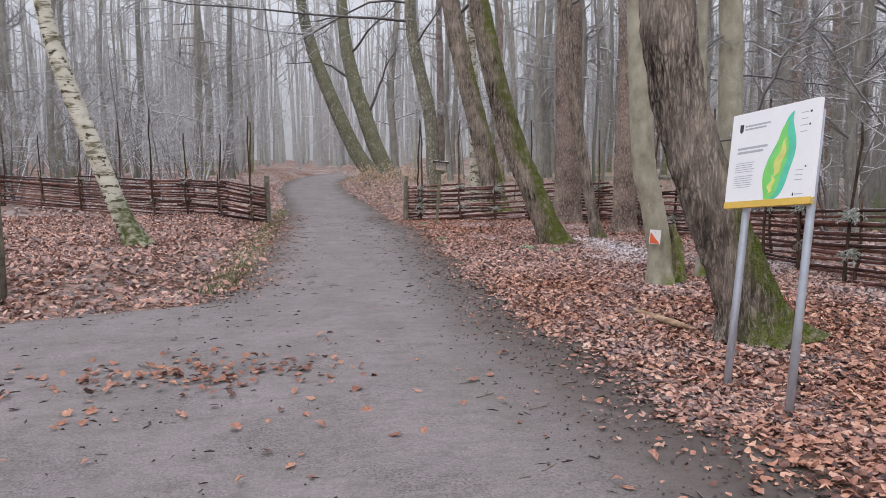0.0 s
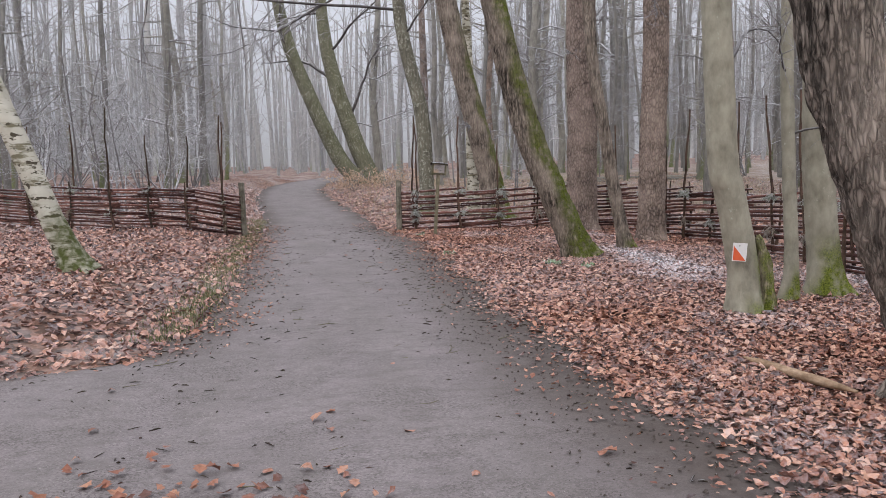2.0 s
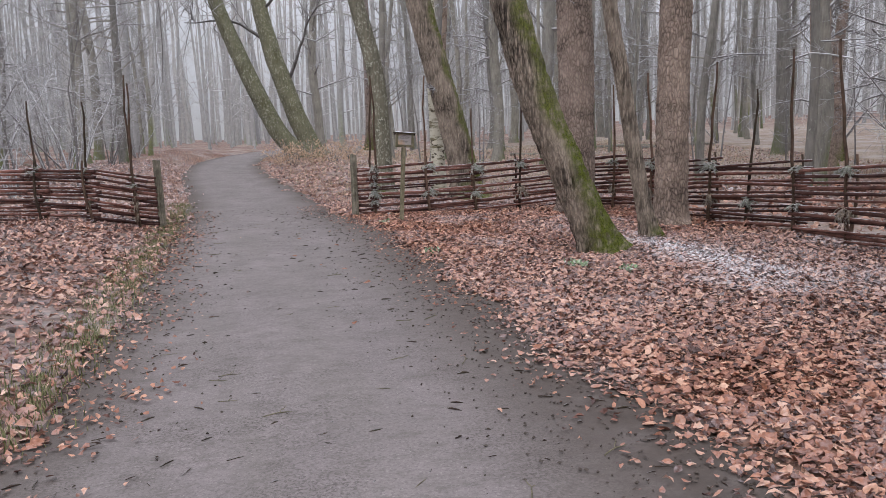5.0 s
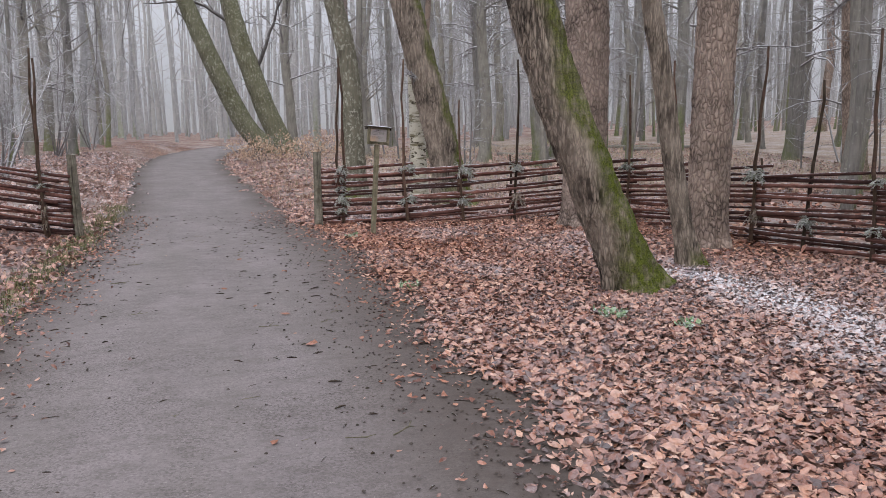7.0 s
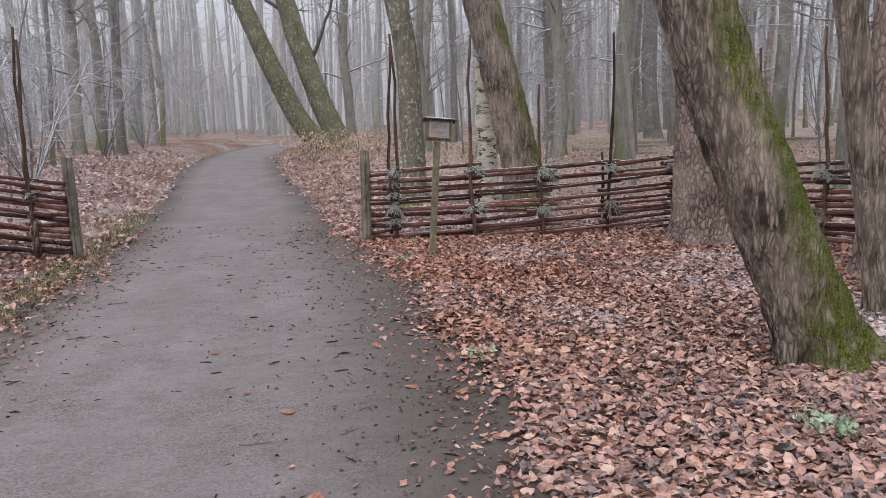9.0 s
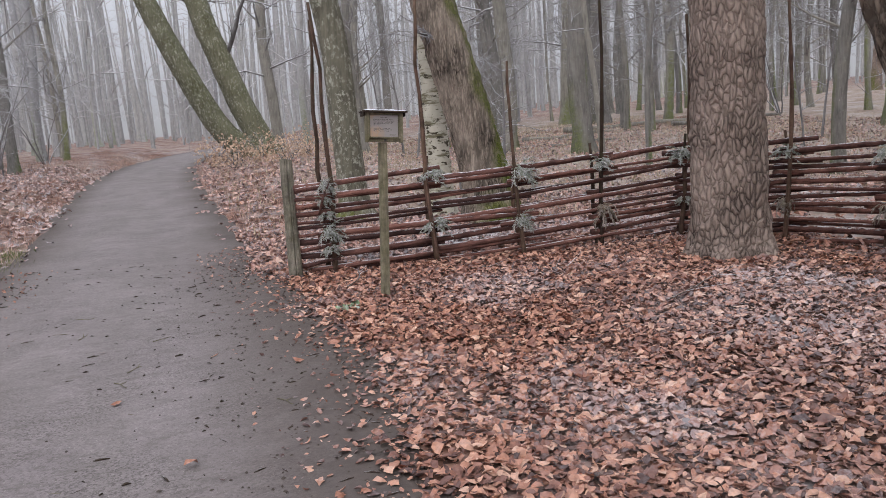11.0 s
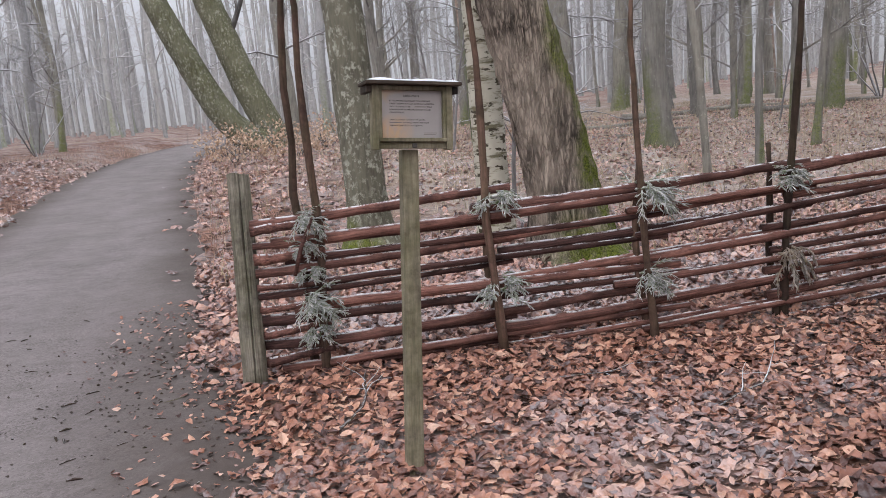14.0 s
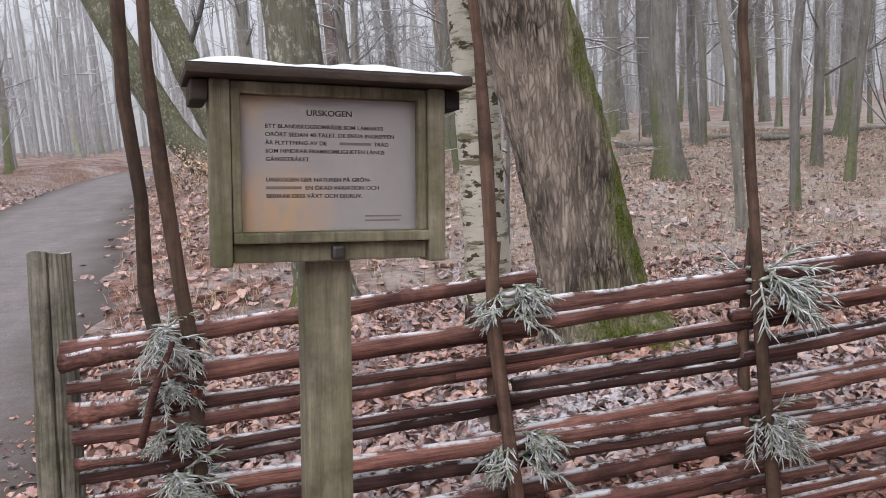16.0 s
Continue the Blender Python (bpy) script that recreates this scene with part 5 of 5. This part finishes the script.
ge = Geo()
for _ in range(7500):
    x, y = g.uniform(-4, 3), g.uniform(1, 22)
    d = float(inside_path(x, y))
    if d < -.15 or g.random() > (.9 if d < .6 else .4):
        continue
    r = g.uniform(.003, .01)
    L = g.uniform(.008, .042) if g.random() < .5 else r
    q = g.normal(0, .9)
    z = path_z(x, y) + r * .3
    ge.tube([(x - L * math.cos(q), y - L * math.sin(q), z), (x, y, z + r * .4), (x + L * math.cos(q), y + L * math.sin(q), z)], (r * .4, r * .7, r * .3), 4)
tagged(new("path_debris", ge.mesh("path_debris", STAKE)), "bits of bark, needles and grit on the gravel", "debris", kind="stuff")

n = 26000
x, y = g.uniform(-1.2, 2.8, n), g.uniform(1.2, 21, n)
d = inside_path(x, y)
near_right = np.interp(y, EDGE_Y, EDGE_R) - x
keep = (d > -.15) & (g.random(n) < np.maximum(np.exp(-(near_right / .65) ** 2), .5 * np.exp(-(d / .4) ** 2)))
x, y = x[keep], y[keep]
n = len(x)
r = g.uniform(.003, .011, n)
z = ground_z(x, y) + .05 * smooth_step(-.35, .35, inside_path(x, y)) - .025 + r * .3
octa = np.array([(1, 0, 0), (0, 1, 0), (-1, 0, 0), (0, -1, 0), (0, 0, .6), (0, 0, -.6)], float)
v = np.stack([x, y, z], -1)[:, None] + octa[None] * r[:, None, None] * g.uniform(.6, 1.6, (n, 6, 1))
f = (np.array([(0, 1, 4), (1, 2, 4), (2, 3, 4), (3, 0, 4), (1, 0, 5), (2, 1, 5), (3, 2, 5), (0, 3, 5)])[None] + (np.arange(n) * 6)[:, None, None]).reshape(-1, 3)
tagged(new("mud_crumbs", array_mesh("mud_crumbs", v.reshape(-1, 3), f, CLOD)), "crumbs of dark damp earth along the path edges", "soil", kind="stuff")

stick = thing("broken_branch", pose(3.3, 6.72, gz(3.3, 6.72) + .05, 0, 2, 97), "pale split branch lying in the leaves", "branch")
ge = Geo()
ge.tube(smooth_line([(-.5, 0, 0), (-.1, .03, .01), (.2, -.02, .0), (.5, .02, .02)], 14), np.interp(np.linspace(0, 1, 14), (0, .2, .8, 1), (.01, .034, .03, .008)), 9, True)
part("wood", ge.mesh("wood", PALEWOOD), stick)
for x, y, ln, q in ((5.0, 18.55, 1.5, 14), (4.5, 19.1, 1.0, -8), (3.15, 19.2, .7, 50), (5.4, 17.2, 1.2, 25), (6.2, 12.2, 1.1, 70), (4.9, 11.2, .9, -30)):
    ob = thing("fallen_branch", pose(x, y, gz(x, y) + .03, 0, 0, q) @ Matrix.Diagonal((1, 1, .3, 1)), "thin bare branch lying on the leaves", "branch", "fallen branches")
    gl, gt = Geo(), Geo()
    spread(gl, gt, (-ln / 2, 0, .01), (1, 0, 0.02), ln, .012, np.random.default_rng(int(x * 10)), 4, 1, -.02, .1)
    part("stem", gl.mesh("stem", STAKE), ob)
    part("spray", gt.mesh("spray", TWIG), ob)


def plant(x, y, r, n, seed, label):
    g = np.random.default_rng(seed)
    q, d = g.uniform(0, 6.28, n), r * np.sqrt(g.random(n))
    me = leaf_cloud("foliage", "oval", d * np.cos(q), d * np.sin(q), .02 + g.uniform(0, .05, n), g.uniform(.03, .06, n), GREEN_LEAF, .6, seed=seed, rime=g.uniform(0, .8, n))
    ob = thing("ground_plant", pose(x, y, gz(x, y) + .02), label, "plant", "green plants in the litter")
    part("foliage", me, ob)


plant(3.78, 12.85, .14, 70, 1, "low green plant edged with frost among the leaves")
plant(4.12, 12.35, .09, 40, 2, "small green plant in the leaf litter")
plant(2.55, 14.3, .1, 30, 3, "frosted green sprig at the path edge")
plant(2.75, 18.0, .09, 24, 4, "frosted green sprig at the path edge")


def tufts(name, label, spots, mat, h, seed):
    g = np.random.default_rng(seed)
    n = len(spots)
    a, k = g.uniform(0, 6.28, n), g.uniform(.5, 1.2, n) * h
    bend = g.normal(0, .35, (n, 2)) * k[:, None]
    base = np.array([(x, y, gz(x, y)) for x, y in spots])
    side = np.stack([np.cos(a), np.sin(a), 0 * a], -1) * .004
    tip = base + np.concatenate([bend, k[:, None]], 1)
    mid = (base + tip) / 2 + np.stack([-bend[:, 0] * .2, -bend[:, 1] * .2, .1 * k], -1)
    v = np.stack([base - side, base + side, mid - side * .8, mid + side * .8, tip], 1).reshape(-1, 3)
    f = (np.array([(0, 1, 3), (0, 3, 2), (2, 3, 4)])[None] + (np.arange(n) * 5)[:, None, None]).reshape(-1, 3)
    tagged(new(name, array_mesh(name, v, f, mat)), label, "grass", kind="stuff")


g = np.random.default_rng(33)
tufts("verge_grass", "short mossy grass along the path verge", [(np.interp(y, LEFT_Y, LEFT_X) + g.normal(-.12, .14), y) for y in g.uniform(9, 24, 6000)], VERGE, .07, 1)
tufts("dry_grass", "tall pale dry grass on the bank beyond the fence", [(g.uniform(2.3, 7.5), y) for y in g.uniform(22, 42, 2600)], GRASS, .2, 2)
tufts("dry_grass", "sparse dry grass in the open woodland", [(x, y) for x, y in zip(g.uniform(6, 19, 17000), g.uniform(21, 40, 17000))], GRASS, .15, 3)


tufts("dry_undergrowth", "reddish dry undergrowth along the left verge beyond the fence", [(np.interp(y, LEFT_Y, LEFT_X) - abs(g.normal(.5, 1.6)), y) for y in g.uniform(21, 50, 6000)], UNDERGROWTH, .13, 4)
tufts("dry_undergrowth", "reddish dry undergrowth along the right verge beyond the fence", [(np.interp(y, EDGE_Y, EDGE_R) + abs(g.normal(.4, 1.2)), y) for y in g.uniform(21, 50, 4500)], UNDERGROWTH, .1, 5)


def leafy_bush(x, y, r, h, n, seed):
    g = np.random.default_rng(seed)
    ob = thing("beech_sapling", pose(x, y, gz(x, y)), "young beech still holding pale withered leaves", "bush", "pale bushes at the bend")
    gt = Geo()
    for _ in range(9):
        gl = Geo()
        q = g.uniform(0, 6.28)
        spread(gl, gt, (g.normal(0, .1), g.normal(0, .1), -.02), (math.cos(q) * .6, math.sin(q) * .6, 1), h * g.uniform(.6, 1), .012, g, 5, 3)
        part("stem", gl.mesh("stem", LIMB), ob)
    part("spray", gt.mesh("spray", TWIG), ob)
    q, d = g.uniform(0, 6.28, n), r * np.sqrt(g.random(n))
    part("foliage", leaf_cloud("foliage", "oval", d * np.cos(q), d * np.sin(q), g.uniform(.1, h, n) * (1.1 - d / r * .6), g.uniform(.05, .1, n), PALE_LEAF, .9, seed=seed), ob)


for i, (x, y, ln, r, q) in enumerate(((12.6, 33.2, 3.6, .07, 8), (15.4, 34.5, 4.6, .09, -10), (11.6, 30.6, 2.4, .05, 16), (17.5, 32.5, 4.0, .07, 4))):
    ob = thing("fallen_log", pose(x, y, gz(x, y) + r * .7, 0, 0, q), "mossy grey log lying on the forest floor", "log", "fallen logs")
    k = np.linspace(-.5, .5, 9)
    ge = Geo()
    ge.tube(np.stack([k * ln, .12 * np.sin(k * 5 + i), .03 * np.sin(k * 7)], 1), r * (1 - .35 * (k + .5)), 10, True)
    part("log", ge.mesh("log", WOODS), ob)
for i, (x, y, r, h) in enumerate(((2.75, 37.2, .9, 1.0), (3.9, 37.4, .9, .9), (2.9, 34.5, .7, .8), (4.2, 33.5, .8, .8), (5.2, 36, .8, 1.0))):
    leafy_bush(x, y, r, h, 420, 80 + i)
